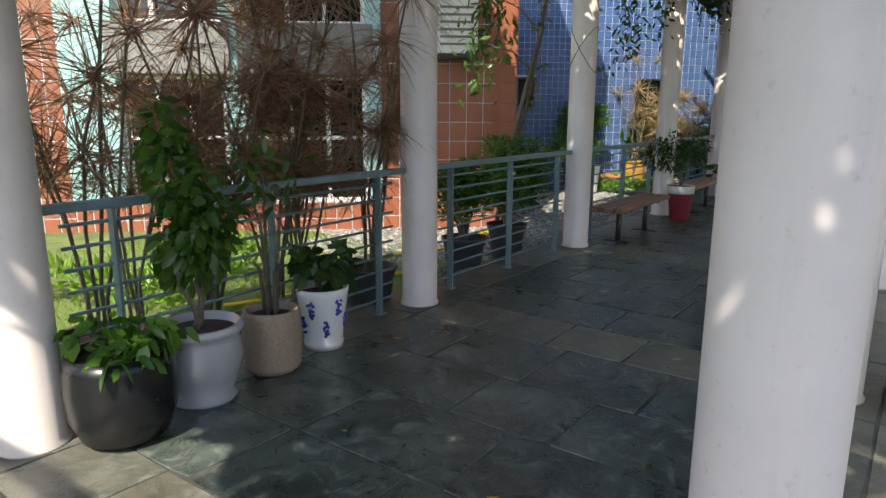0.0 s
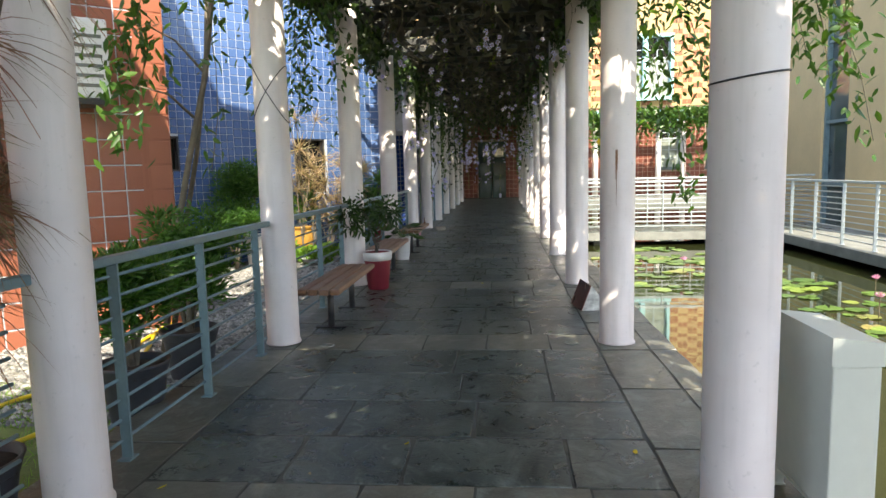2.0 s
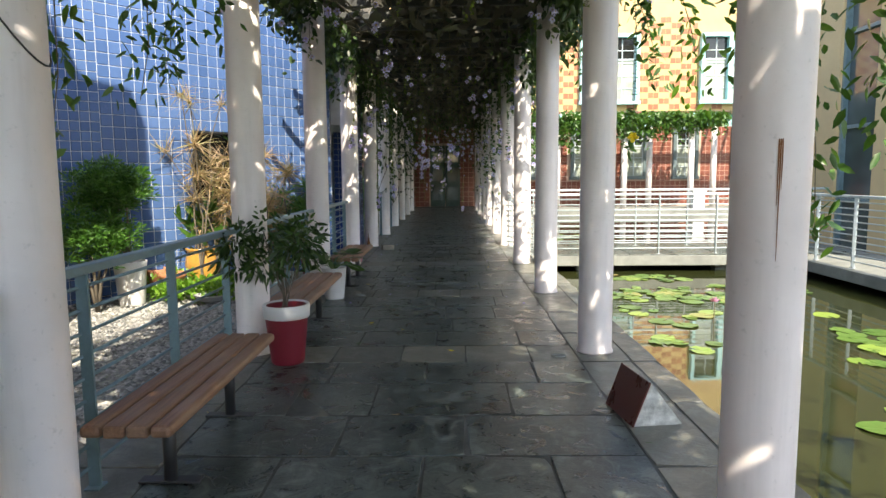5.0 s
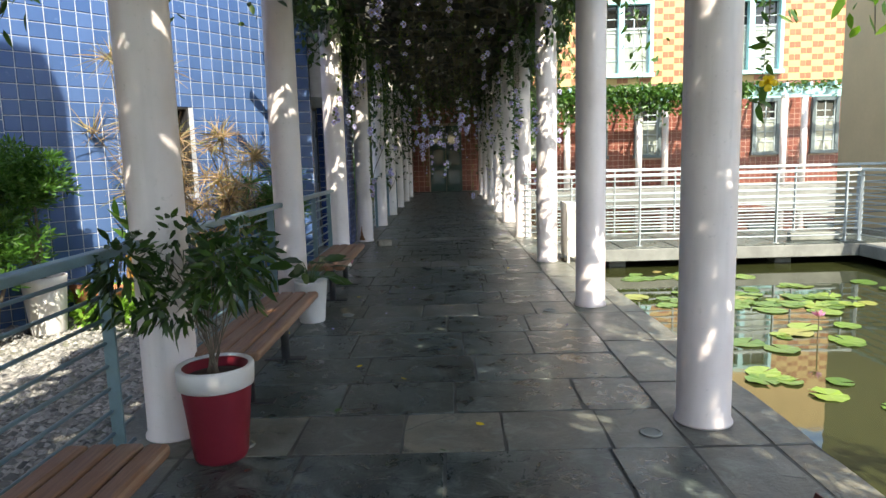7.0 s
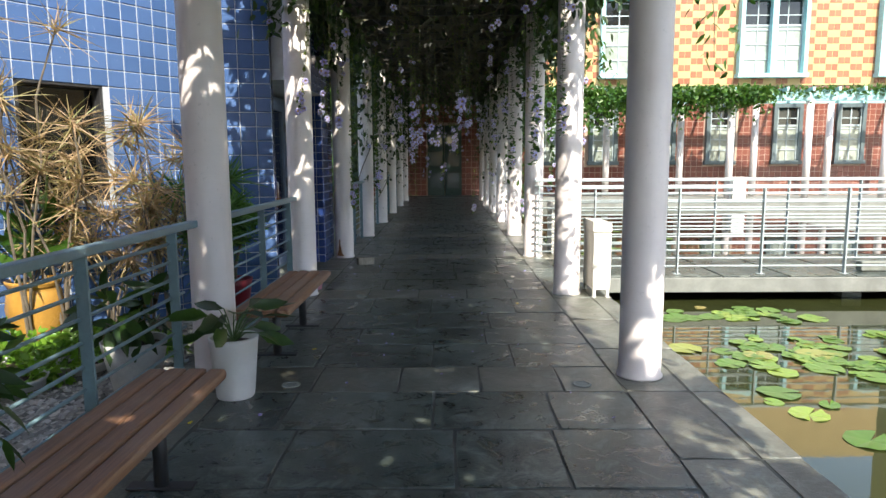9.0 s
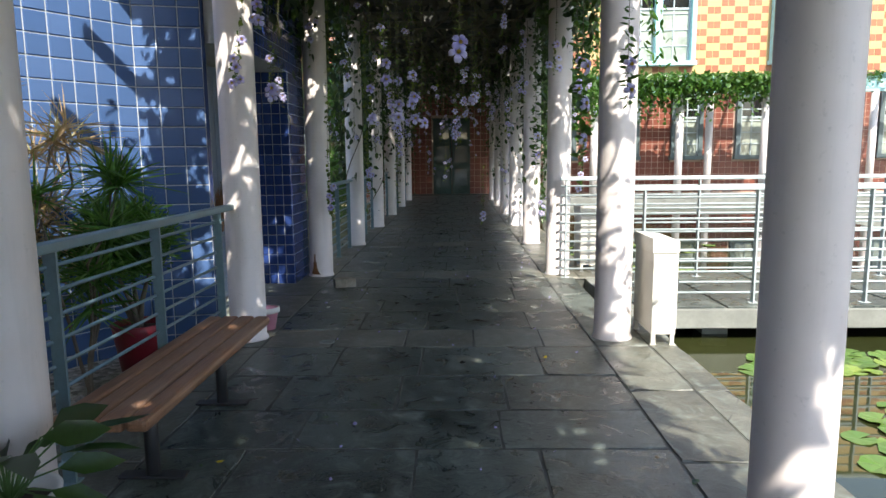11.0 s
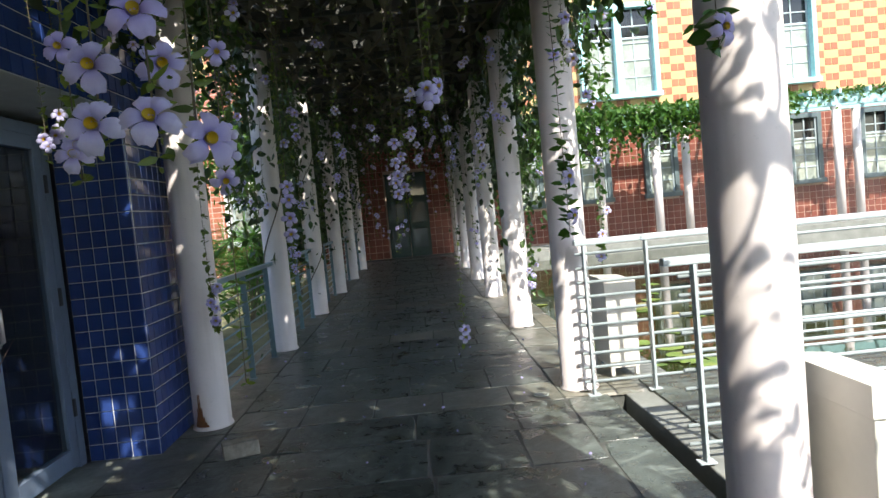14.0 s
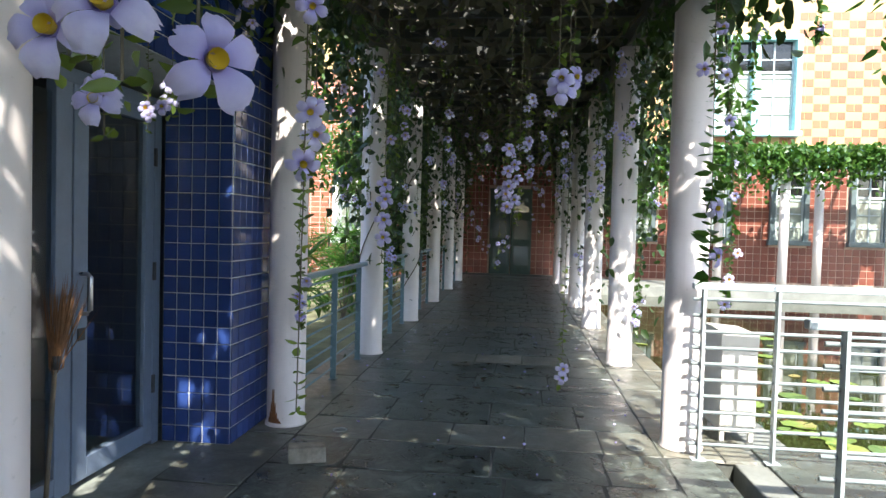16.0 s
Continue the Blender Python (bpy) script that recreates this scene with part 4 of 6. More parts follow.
leaves_part("foliage", P, D, rng.uniform(0.2, 0.3, 20), 0.42, G_DARK, pl, droop=0.25)


def tufts(name, parent, tops, n, length, mat, width=0.014, bend=0.10):
    P, D = [], []
    for t in tops:
        d = sphere_dirs(n, -0.75)
        P.append(np.tile(np.array(t), (len(d), 1)) + rng.normal(size=(len(d), 3)) * 0.02)
        D.append(d)
    P, D = np.concatenate(P), np.concatenate(D)
    o = new(name, blade_mesh(name, P, D, rng.uniform(0.7, 1.15, len(P)) * length, width, mat, bend))
    o.parent = parent
    return o


def dracaena(x, y, z, n, h, spread, mat, label, length=0.34, per=34, width=0.013, bend=0.12):
    p = thing("dracaena", label, "potted plant", pose(x, y, z), "dracaena clumps")
    bm = bmesh.new()
    q = stems(bm, (0, 0, 0), n, h, spread, 0.016, 0.2)
    bm.free()
    for s in q:
        b2 = bmesh.new()
        tube(b2, s, 0.013, 0.007, 5)
        part("stem", b2, M_BARK, p)
    tops = [s[-1][:] for s in q] + [s[4].lerp(s[3], rng.random())[:] for s in q] + [s[3].lerp(s[2], rng.random() * 0.7)[:] for s in q[::2]]
    tufts("spiky_leaves", p, tops, per, length, mat, width, bend)
    return p


RED_L = "tall dracaena with thin bare stems and reddish spiky tufts"
for x, y, n, h, sp in ((-3.55, 1.75, 5, 2.75, 0.5), (-3.75, 2.55, 6, 2.1, 0.6), (-3.62, 3.05, 6, 2.5, 0.55), (-3.45, 3.85, 7, 2.6, 0.45), (-3.95, 3.5, 6, 1.9, 0.6), (-4.0, 2.2, 5, 2.5, 0.6), (-3.7, 3.4, 6, 2.2, 0.6), (-4.1, 2.9, 6, 1.7, 0.6)):
    dracaena(x, y, SOIL + 0.1, n, h, sp, G_RED, RED_L, 0.40, 72, 0.0095, 0.55 if y > 3.6 else 0.14)
STR_L = "dry dracaena clump with straw-coloured spiky tufts by the blue wall"
for x, y, n, h, sp in ((-4.75, 13.75, 5, 2.0, 0.55), (-4.55, 14.15, 5, 1.6, 0.55), (-4.25, 14.25, 5, 1.75, 0.5), (-4.9, 13.5, 3, 2.6, 0.3)):
    dracaena(x, y, SOIL, n, h, sp, G_STRAW, STR_L, 0.36, 36, 0.013)


def feathery(name, label, x, y, z, n, rx, rz, zc, trunk_h, lean=(0, 0)):
    """A mound of fine feathery leaves on a few crooked stems."""
    p = thing(name, label, "shrub", pose(x, y, z))
    bm = bmesh.new()
    for k in range(4):
        a = k * 1.7
        tube(bm, [(0, 0, 0), (0.06 * math.cos(a) + lean[0] * .3, 0.06 * math.sin(a) + lean[1] * .3, trunk_h * 0.5), (0.2 * math.cos(a) + lean[0], 0.2 * math.sin(a) + lean[1], trunk_h)], 0.025, 0.012, 7)
    part("trunk", bm, M_BARK, p)
    P, D = [], []
    for _ in range(n // 60):
        c = sphere_dirs(1)[0] * np.array([rx, rx, rz]) * rng.uniform(0.25, 0.95) + np.array([lean[0], lean[1], zc])
        d = sphere_dirs(60, -0.4)
        P.append(c + d * rng.uniform(0.02, 0.15, size=(len(d), 1)) * np.array([1, 1, 0.6]))
        D.append(d + np.array([0, 0, 0.2]))
    leaves_part("foliage", np.concatenate(P), np.concatenate(D), rng.uniform(0.6, 1.2, sum(map(len, P))) * 0.07, 0.3, G_FERN, p, droop=0.15)
    return p


feathery("aralia", "bushy feathery green shrub in a dark pot", -3.62, 6.28, SOIL + 0.3, 9000, 0.42, 0.50, 0.62, 0.5, (-0.1, 0.25))
feathery("aralia", "bushy feathery green shrub in a dark pot", -3.55, 5.35, SOIL + 0.3, 5000, 0.36, 0.38, 0.55, 0.45, (-0.15, 0.15))
feathery("aralia", "feathery green shrub in the tall white pot", -5.45, 12.55, SOIL + 0.5, 8000, 0.52, 0.38, 0.95, 0.75, (-0.15, -0.1))
feathery("aralia", "dark feathery shrub on the gravel", -5.6, 12.0, SOIL, 5000, 0.5, 0.4, 0.9, 0.7)
feathery("aralia", "feathery green shrub in the red pot", -3.62, 14.75, SOIL + 0.35, 7000, 0.34, 0.34, 0.62, 0.4, (-0.15, 0.1))
dracaena(-3.95, 14.0, SOIL, 5, 1.9, 0.3, G_STRAW, "spiky brownish dracaena behind the railing", 0.36, 44, 0.016)
dracaena(-3.75, 14.3, SOIL, 5, 1.45, 0.25, G_FERN, "green spiky dracaena behind the railing", 0.34, 40, 0.02)
shrub("aglaonema", "low plant with broad leaves in the diamond pot", -3.58, 12.55, SOIL + 0.34, 60, 0.3, 0.2, 0.25, 0.24, 0.42, G_DARK, 6, 0.25, 0.008, 0.3)
shrub("snake_plant", "upright leaves in the ochre jar", -5.0, 13.75, SOIL + 0.53, 50, 0.2, 0.3, 0.3, 0.3, 0.3, G_MID, 5, 0.3, 0.006, -0.3)
for x, y in ((-4.45, 12.75), (-4.75, 13.1), (-4.15, 13.15), (-4.95, 12.8), (-4.5, 13.35), (-5.2, 13.0), (-4.0, 13.5), (-5.25, 13.4)):
    shrub("bedding_plant", "low bright green bedding plants on the gravel", x, y, SOIL, 420, 0.27, 0.12, 0.13, 0.075, 0.6, G_BRIGHT, 6, 0.1, 0.004, 0.1, cat="plant")
for x, y in ((-5.0, 3.2), (-5.6, 2.6), (-6.2, 2.2), (-5.4, 4.0)):
    shrub("bedding_plant", "low green border plants on the lawn", x, y, SOIL, 260, 0.35, 0.18, 0.2, 0.12, 0.3, G_BRIGHT, 6, 0.1, 0.004, -0.2, cat="plant")

# slim leaning tree by the terracotta corner
tree = thing("tree", "slim twin-trunked tree leaning over the walkway railing", "tree", pose(-4.24, 7.0, SOIL))
bm = bmesh.new()
tube(bm, [(0, 0, 0), (0.12, 0.02, 0.8), (0.32, 0.06, 1.7), (0.52, 0.1, 2.5), (0.66, 0.1, 3.4), (0.84, 0.1, 4.3)], 0.034, 0.02, 8)
tube(bm, [(0.05, 0.05, 0), (0.18, 0.09, 0.9), (0.36, 0.16, 1.8), (0.48, 0.22, 2.7), (0.52, 0.3, 3.6)], 0.028, 0.015, 8)
for a, b in (((0.52, 0.1, 2.5), (0.1, -0.1, 2.9)), ((0.42, 0.08, 2.1), (0.15, -0.35, 2.35)), ((0.66, 0.1, 3.4), (0.2, -0.3, 3.7))):
    tube(bm, [a, ((a[0] + b[0]) / 2, (a[1] + b[1]) / 2, (a[2] + b[2]) / 2 + 0.08), b], 0.014, 0.006, 6)
part("trunk", bm, M_BARK, tree)
P = np.concatenate([rng.normal(size=(70, 3)) * np.array([0.16, 0.16, 0.22]) + np.array(c) for c in ((0.0, -0.1, 2.75), (0.05, -0.35, 2.3), (0.1, -0.3, 3.7), (0.6, 0.1, 4.2), (0.4, 0.3, 3.6), (-0.05, -0.2, 2.5))])
leaves_part("foliage", P, rng.normal(size=P.shape) + np.array([0, 0, -0.5]), rng.uniform(0.09, 0.14, len(P)), 0.45, G_MID, tree, droop=0.2)

# lawn grass and pebbles
P = np.column_stack([rng.uniform(-8, -3.5, 22000), rng.uniform(-2, 6, 22000), np.full(22000, SOIL)])
grass = new("grass", blade_mesh("grass", P, rng.normal(size=P.shape) * 0.45 + np.array([0, 0, 1.0]), rng.uniform(0.04, 0.10, len(P)), 0.007, G_BRIGHT, 0.3, 2))
tagged(grass, "short bright green lawn grass", "grass", kind="stuff")


def pebbles(name, n, x0, x1, y0, y1, label):
    ico = [(0, 0, 1), (0.9, 0, 0.2), (0.28, 0.85, 0.2), (-0.72, 0.53, 0.2), (-0.72, -0.53, 0.2), (0.28, -0.85, 0.2)]
    T = [(0, 1, 2), (0, 2, 3), (0, 3, 4), (0, 4, 5), (0, 5, 1)]
    B = np.array(ico)
    s = rng.uniform(0.014, 0.038, (n, 1, 1)) * rng.uniform(0.7, 1.3, (n, 1, 3))
    V = B[None] * s * np.array([1, 1, 0.7]) + rng.normal(size=(n, 6, 3)) * 0.002
    V += np.column_stack([rng.uniform(x0, x1, n), rng.uniform(y0, y1, n), np.full(n, SOIL)])[:, None]
    F = (np.arange(n)[:, None, None] * 6 + np.array(T)[None]).reshape(-1, 3)
    me = bpy.data.meshes.new(name)
    me.from_pydata(V.reshape(-1, 3).tolist(), [], F.tolist())
    m = Nodes("pebble", 0.7)
    g = m.add("ShaderNodeNewGeometry")
    m.colour(m.ramp(g.outputs["Random Per Island"], (0.0, (0.08, 0.084, 0.08)), (0.5, (0.22, 0.22, 0.205)), (1.0, (0.38, 0.37, 0.345))))
    me.materials.append(m.m)
    tagged(new(name, me), label, "gravel", kind="stuff")


pebbles("pebbles", 16000, -6.2, -3.47, 5.2, 14.4, "rounded grey and white pebbles")
hose = thing("garden_hose", "yellow garden hose lying on the gravel", "hose")
bm = bmesh.new()
tube(bm, [(-3.9 - 0.25 * math.sin(i * 0.5) - 0.03 * i, 3.0 + i * 0.28, SOIL + 0.035) for i in range(20)], 0.016, seg=6)
part("tube", bm, simple("yellow_rubber", (0.65, 0.48, 0.02), 0.5), hose)
hose = thing("garden_hose", "yellow garden hose lying on the gravel", "hose")
bm = bmesh.new()
tube(bm, [(-4.5 + 0.2 * math.sin(i * 0.7), 3.2 + i * 0.3, SOIL + 0.03) for i in range(18)], 0.016, seg=6)
part("tube", bm, bpy.data.materials["yellow_rubber"], hose)

# ---- cabinets, sign, block ----
def cabinet(x0, y0, x1, y1, mat, label):
    c = thing("utility_cabinet", label, "cabinet")
    bm = bmesh.new()
    box(bm, x0, y0, 0.10, x1, y1, 0.70, bevel=0.006)
    part("body", bm, mat, c)
    bm = bmesh.new()
    vs = box(bm, x0 - 0.008, y0 - 0.008, 0.70, x1 + 0.008, y1 + 0.008, 0.81)
    for v in vs:
        if v.co.z > 0.75 and v.co.x > (x0 + x1) / 2:
            v.co.z -= 0.02
    part("lid", bm, mat, c)
    bm = bmesh.new()
    box(bm, x1 + 0.002, y0 + 0.02, 0.12, x1 + 0.012, y1 - 0.02, 0.69, bevel=0.003)
    d = part("door", bm, mat, c)
    bm = bmesh.new()
    box(bm, x1 + 0.012, y0 + 0.05, 0.40, x1 + 0.03, y0 + 0.08, 0.48, bevel=0.003)
    part("handle", bm, M_STEEL, d)
    bm = bmesh.new()
    box(bm, x0, y0, 0.085, x1, y1, 0.10)
    part("base_frame", bm, mat, c)
    bm = bmesh.new()
    box(bm, -0.015, -0.015, 0, 0.015, 0.015, 0.085)
    box(bm, -0.022, -0.022, 0, 0.022, 0.022, 0.006)
    lm = mesh_of("leg", bm, mat)
    for x in (x0 + 0.02, x1 - 0.02):
        for y in (y0 + 0.02, y1 - 0.02):
            o = new("leg", lm)
            o.parent, o.location = c, (x, y, 0)


cabinet(0.115, 3.86, 0.29, 4.36, M_CAB, "pale grey-green metal utility cabinet on short legs")
cabinet(0.065, 15.13, 0.245, 15.63, M_CAB_CREAM, "cream metal utility cabinet on short legs")
cabinet(0.13, 18.34, 0.37, 18.80, M_CAB_CREAM, "weathered cream metal cabinet behind the railing")
bm = bmesh.new()
box(bm, -0.02, 18.305, -0.4, 0.6, 19.0, -0.002)
setting("cabinet_plinth", bm, M_CONC, "small concrete plinth at the pond edge", "plinth")

M_MARBLE = simple("speckled_stone", (0.50, 0.52, 0.49), 0.5, vary=0.5, scale=14, bump=0.3)
sign = thing("sign_block", "wedge of speckled stone with a dark red sloping face", "sign", pose(-0.31, 8.06, 0, 0, 0, 8))
bm = bmesh.new()
v = [bm.verts.new(p) for p in ((0, 0, 0), (0.30, 0, 0), (0.10, 0, 0.26), (0, 0.40, 0), (0.30, 0.40, 0), (0.10, 0.40, 0.26))]
for f in ((0, 1, 2), (3, 5, 4), (0, 3, 4, 1), (1, 4, 5, 2), (2, 5, 3, 0)):
    bm.faces.new([v[i] for i in f])
part("stone", bm, M_MARBLE, sign)
bm = bmesh.new()
vs = box(bm, -0.006, -0.01, 0.0, 0.006, 0.41, 0.285, bevel=0.003)
bmesh.ops.transform(bm, matrix=Matrix.Translation((-0.012, 0, 0)) @ Matrix.Rotation(math.atan2(0.10, 0.26), 4, "Y"), verts=bm.verts[:])
part("plaque", bm, simple("maroon_plaque", (0.10, 0.025, 0.02), 0.3, vary=0.2), sign)

bm = bmesh.new()
box(bm, -0.115, -0.06, 0, 0.115, 0.06, 0.10, bevel=0.008)
for v in bm.verts:
    v.co += Vector(noise.noise_vector(v.co * 25)) * 0.006
bl = part("stone_block", bm, simple("rough_block", (0.30, 0.28, 0.23), 0.9, vary=0.4, scale=12, bump=0.6))
tagged(bl, "rough broken stone block on the slate floor", "block")
bl.matrix_basis = pose(-2.64, 17.46, 0, 0, 0, 20)

broom = thing("broom", "brown straw broom standing upside down by the glass door", "broom", pose(-3.66, 16.46, 0, -5, 0, 0))
bm = bmesh.new()
tube(bm, [(0, 0, 0), (0, 0, 0.80)], 0.012, 0.012, 8)
part("handle", bm, M_BARK, broom)
P = rng.normal(size=(160, 3)) * np.array([0.012, 0.016, 0.01]) + np.array([0, 0, 0.74])
D = rng.normal(size=(160, 3)) * np.array([0.06, 0.16, 0.0]) + np.array([0, 0.12, 1.0])
o = new("bristles", blade_mesh("bristles", P, D, rng.uniform(0.36, 0.50, 160), 0.008, simple("straw", (0.22, 0.11, 0.05), 0.8, vary=0.35, scale=20), 0.02, 3))
o.parent = broom
bm = bmesh.new()
tube(bm, [(0, 0, 0.73), (0, 0, 0.80)], 0.024, 0.028, 10)
part("binding", bm, M_STEEL, broom)
bm = bmesh.new()
box(bm, -0.45, -0.07, 0, 0.45, 0.07, 0.13, bevel=0.02)
kb = part("kerb_block", bm, M_STONE_EDGE)
tagged(kb, "pale weathered stone bolster lying on the footbridge edge", "block")
kb.matrix_basis = pose(4.32, 16.74, 0.004)

# rust at a column foot
bm = bmesh.new()
for k in range(9):
    a = radians(-128 + k * 5)
    h = 0.30 * (1 - abs(k - 3.5) / 5.5) ** 2.5 + 0.015
    r = RAD + 0.003
    q = [(XL + r * math.cos(a + s), COLS[8] + r * math.sin(a + s), z) for s, z in ((-0.062, 0.03), (0.062, 0.03), (0.03, 0.03 + h), (-0.03, 0.03 + h))]
    bm.faces.new([bm.verts.new(p) for p in q])
tagged(part("rust_stain", bm, simple("rust", (0.22, 0.09, 0.03), 0.9, vary=0.4, scale=20)), "brown rust stain on the column foot", "stain", kind="structure")
for x, y in ((-2.62, 6.72), (-0.55, 6.80), (-2.62, 9.56), (-0.5, 9.6), (-2.5, 12.4), (-0.6, 12.4), (-2.4, 15.24), (-2.6, 18.1), (-0.5, 18.1), (-2.45, 0.75)):
    dr = thing("floor_drain", "round metal floor drain in the slate", "drain", pose(x, y, 0.001), "floor drains")
    bm = bmesh.new()
    lathe(bm, [(0.045, 0), (0.06, 0), (0.06, 0.006), (0.045, 0.006), (0.045, 0)], 24)
    part("ring", bm, M_STONE_EDGE, dr)
    bm = bmesh.new()
    lathe(bm, [(0, 0.002), (0.045, 0.002)], 24)
    part("cover", bm, M_CONC, dr)

# ---- vines over the walkway ----
canopy = thing("vine_canopy", "dense dark leaves of a climbing vine over the pergola", "vine", kind="stuff")
n = 70000
y = rng.uniform(-4.4, 35.8, n)
x = rng.uniform(-3.42, 1.3, n) + 0.12 * np.sin(y * 2.1) + 0.10 * np.sin(y * 5.3)
# wider below y = 9, out of view, added to shade the cabinet and floor
x = np.minimum(x, np.where(y < 9, 1.3, np.where(y < 12, 0.62, 0.22 + 0.15 * np.sin(y * 3.7))))
z = TOP + 0.30 + np.maximum(rng.normal(size=n) * 0.08, -0.16) + 0.22 * rng.random(n)
edge = ((x > -3.0) & (x < -2.3)) | (x > -0.05)
# gaps and trimmed edges let sun onto columns, blue wall and near floor
keep = ~((np.sin(x * 7.1 + 1.3 * np.sin(y * 4.7)) * np.sin(y * 6.3 + x) > 0.36) & (y > 4.8) & (y < 17.5) & edge)
keep &= ~((np.abs(x + 2.55) < 0.34) & (y > 12.4) & (y < 14.4) & (np.sin(x * 13 + 2 * np.sin(y * 7)) > -0.35))
keep &= ~((np.sin(x * 9.7 + 1.7 * np.sin(y * 4.9)) * np.sin(y * 8.3 + 2 * x) > 0.40) & (y > 2) & (y < 30) & edge)
keep &= ~((x > -0.10) & (y > 12.5) & (y < 15.1))
keep &= ~((x < -3.1) & (y > 10.4) & (y < 14.4))
keep &= y > -1.7 - 0.9 * np.maximum(0, x + 1.15)
P = np.column_stack([x, y, z])[keep]
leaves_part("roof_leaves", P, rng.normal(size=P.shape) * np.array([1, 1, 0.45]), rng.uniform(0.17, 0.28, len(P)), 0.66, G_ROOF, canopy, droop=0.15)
# leaves that hang below the beams, thicker towards the sides
n = 34000
y = 7.5 + 28 * rng.random(n) ** 0.85
e = rng.random(n)
x = np.where(e < 0.33, -3.15 + rng.normal(size=n) * 0.16, np.where(e < 0.66, 0.02 + rng.normal(size=n) * 0.15, rng.uniform(-3.2, 0.1, n)))
z = TOP + 0.05 - np.abs(rng.normal(size=n)) * np.where(e < 0.66, np.where(y < 20, 0.36, 0.75), np.where(y < 21, 0.10, 0.22)) * np.clip((y - 5) / 12, 0.25, 1.5)
P = np.column_stack([x, y, z])[~((e >= 0.66) & (rng.random(n) < np.where(y < 24, 0.97, 0.8)))]
n = len(P)
leaves_part("hanging_leaves", P, rng.normal(size=P.shape) + np.array([0, 0, -0.8]), rng.uniform(0.06, 0.12, n), 0.75, G_VINE, canopy, droop=0.2)
n = 15000
y = rng.uniform(23, 35.6, n)
left = rng.random(n) < 0.65
x = np.where(left, -3.35 - np.abs(rng.normal(size=n)) * 0.25, 0.15 + np.abs(rng.normal(size=n)) * 0.2)
z = np.where(left, rng.uniform(1.0, 3.7, n), rng.uniform(1.9, 3.7, n))
P = np.column_stack([x, y, z])
leaves_part("side_leaves", P, rng.normal(size=P.shape) + np.array([0, 0, -0.8]), rng.uniform(0.08, 0.15, n), 0.8, G_VINE, canopy, droop=0.2)
# woody stems along the beams and up some columns
bm = bmesh.new()
for k in range(26):
    xx, y0 = rng.uniform(-3.5, 0.3), rng.uniform(4, 30)
    tube(bm, [(xx + 0.2 * math.sin(i * 0.9 + k), y0 + i * 0.45, TOP + 0.02 + 0.1 * math.sin(i * 1.3 + k)) for i in range(12)], 0.013, 0.008, 5)
part("woody_stems", bm, M_STEM, canopy)


def twiner(x, y, r, turns, z1, ph, label):
    t = thing("climbing_stem", label, "vine")
    bm = bmesh.new()
    q = [(x + r * math.cos(ph + i / 40 * turns * math.tau), y + r * math.sin(ph + i / 40 * turns * math.tau), 0.02 + z1 * i / 40) for i in range(41)]
    tube(bm, q, 0.009, 0.006, 5)
    part("stem", bm, M_STEM, t)
    return t


def petal_flower():
    """Five broad overlapping lobes, the lowest the longest, round a yellow throat."""
    bm = bmesh.new()
    lobes = ((58, 0.037, 0.030, 0.004), (122, 0.036, 0.030, -0.001), (-12, 0.044, 0.033, -0.004), (192, 0.043, 0.033, -0.005), (-90, 0.047, 0.040, 0.005))
    for k, (deg, length, wide, lift) in enumerate(lobes):
        d = Vector((math.cos(radians(deg)), math.sin(radians(deg)), 0))
        e = Vector((-d.y, d.x, 0))
        rows = []
        for i in range(7):
            f = i / 6
            w = wide * (0.16 + 0.84 * math.sin(min(1.0, f * 1.15) * 1.75) ** 0.9) * (1 - 0.42 * max(0, f - 0.72) / 0.28)
            r = 0.004 + length * f
            zz = lift * f + 0.012 * math.sin(f * 2.2) - 0.020 * f * f - 0.012 * (1 - f) ** 3
            line = []
            for j in range(7):
                g = j / 3 - 1
                ruffle = 0.0028 * math.sin(j * 2.1 + k * 1.7) * f * f
                notch = -0.004 * (1 - abs(g)) * (f > 0.9) + 0.002 * math.cos(j * 2.6 + k) * (f > 0.9)
                line.append(bm.verts.new(d * (r * (1 - 0.10 * g * g * f) + notch) + e * (w * g / 2) + Vector((0, 0, zz - 0.006 * g * g * f + ruffle))))
            rows.append(line)
        for a, b in zip(rows, rows[1:]):
            for j in range(6):
                bm.faces.new((a[j], a[j + 1], b[j + 1], b[j])).smooth = True
    n0 = len(bm.faces)
    lathe(bm, [(0.0095, 0.004), (0.0085, -0.002), (0.006, -0.010), (0, -0.014)], 12)
    bm.faces.ensure_lookup_table()
    for f in bm.faces[n0:]:
        f.material_index = 1
    lathe(bm, [(0.011, -0.002), (0.010, -0.012), (0.007, -0.026), (0.0035, -0.036), (0, -0.038)], 12)
    return mesh_of("flower", bm, [M_PETAL, M_THROAT])


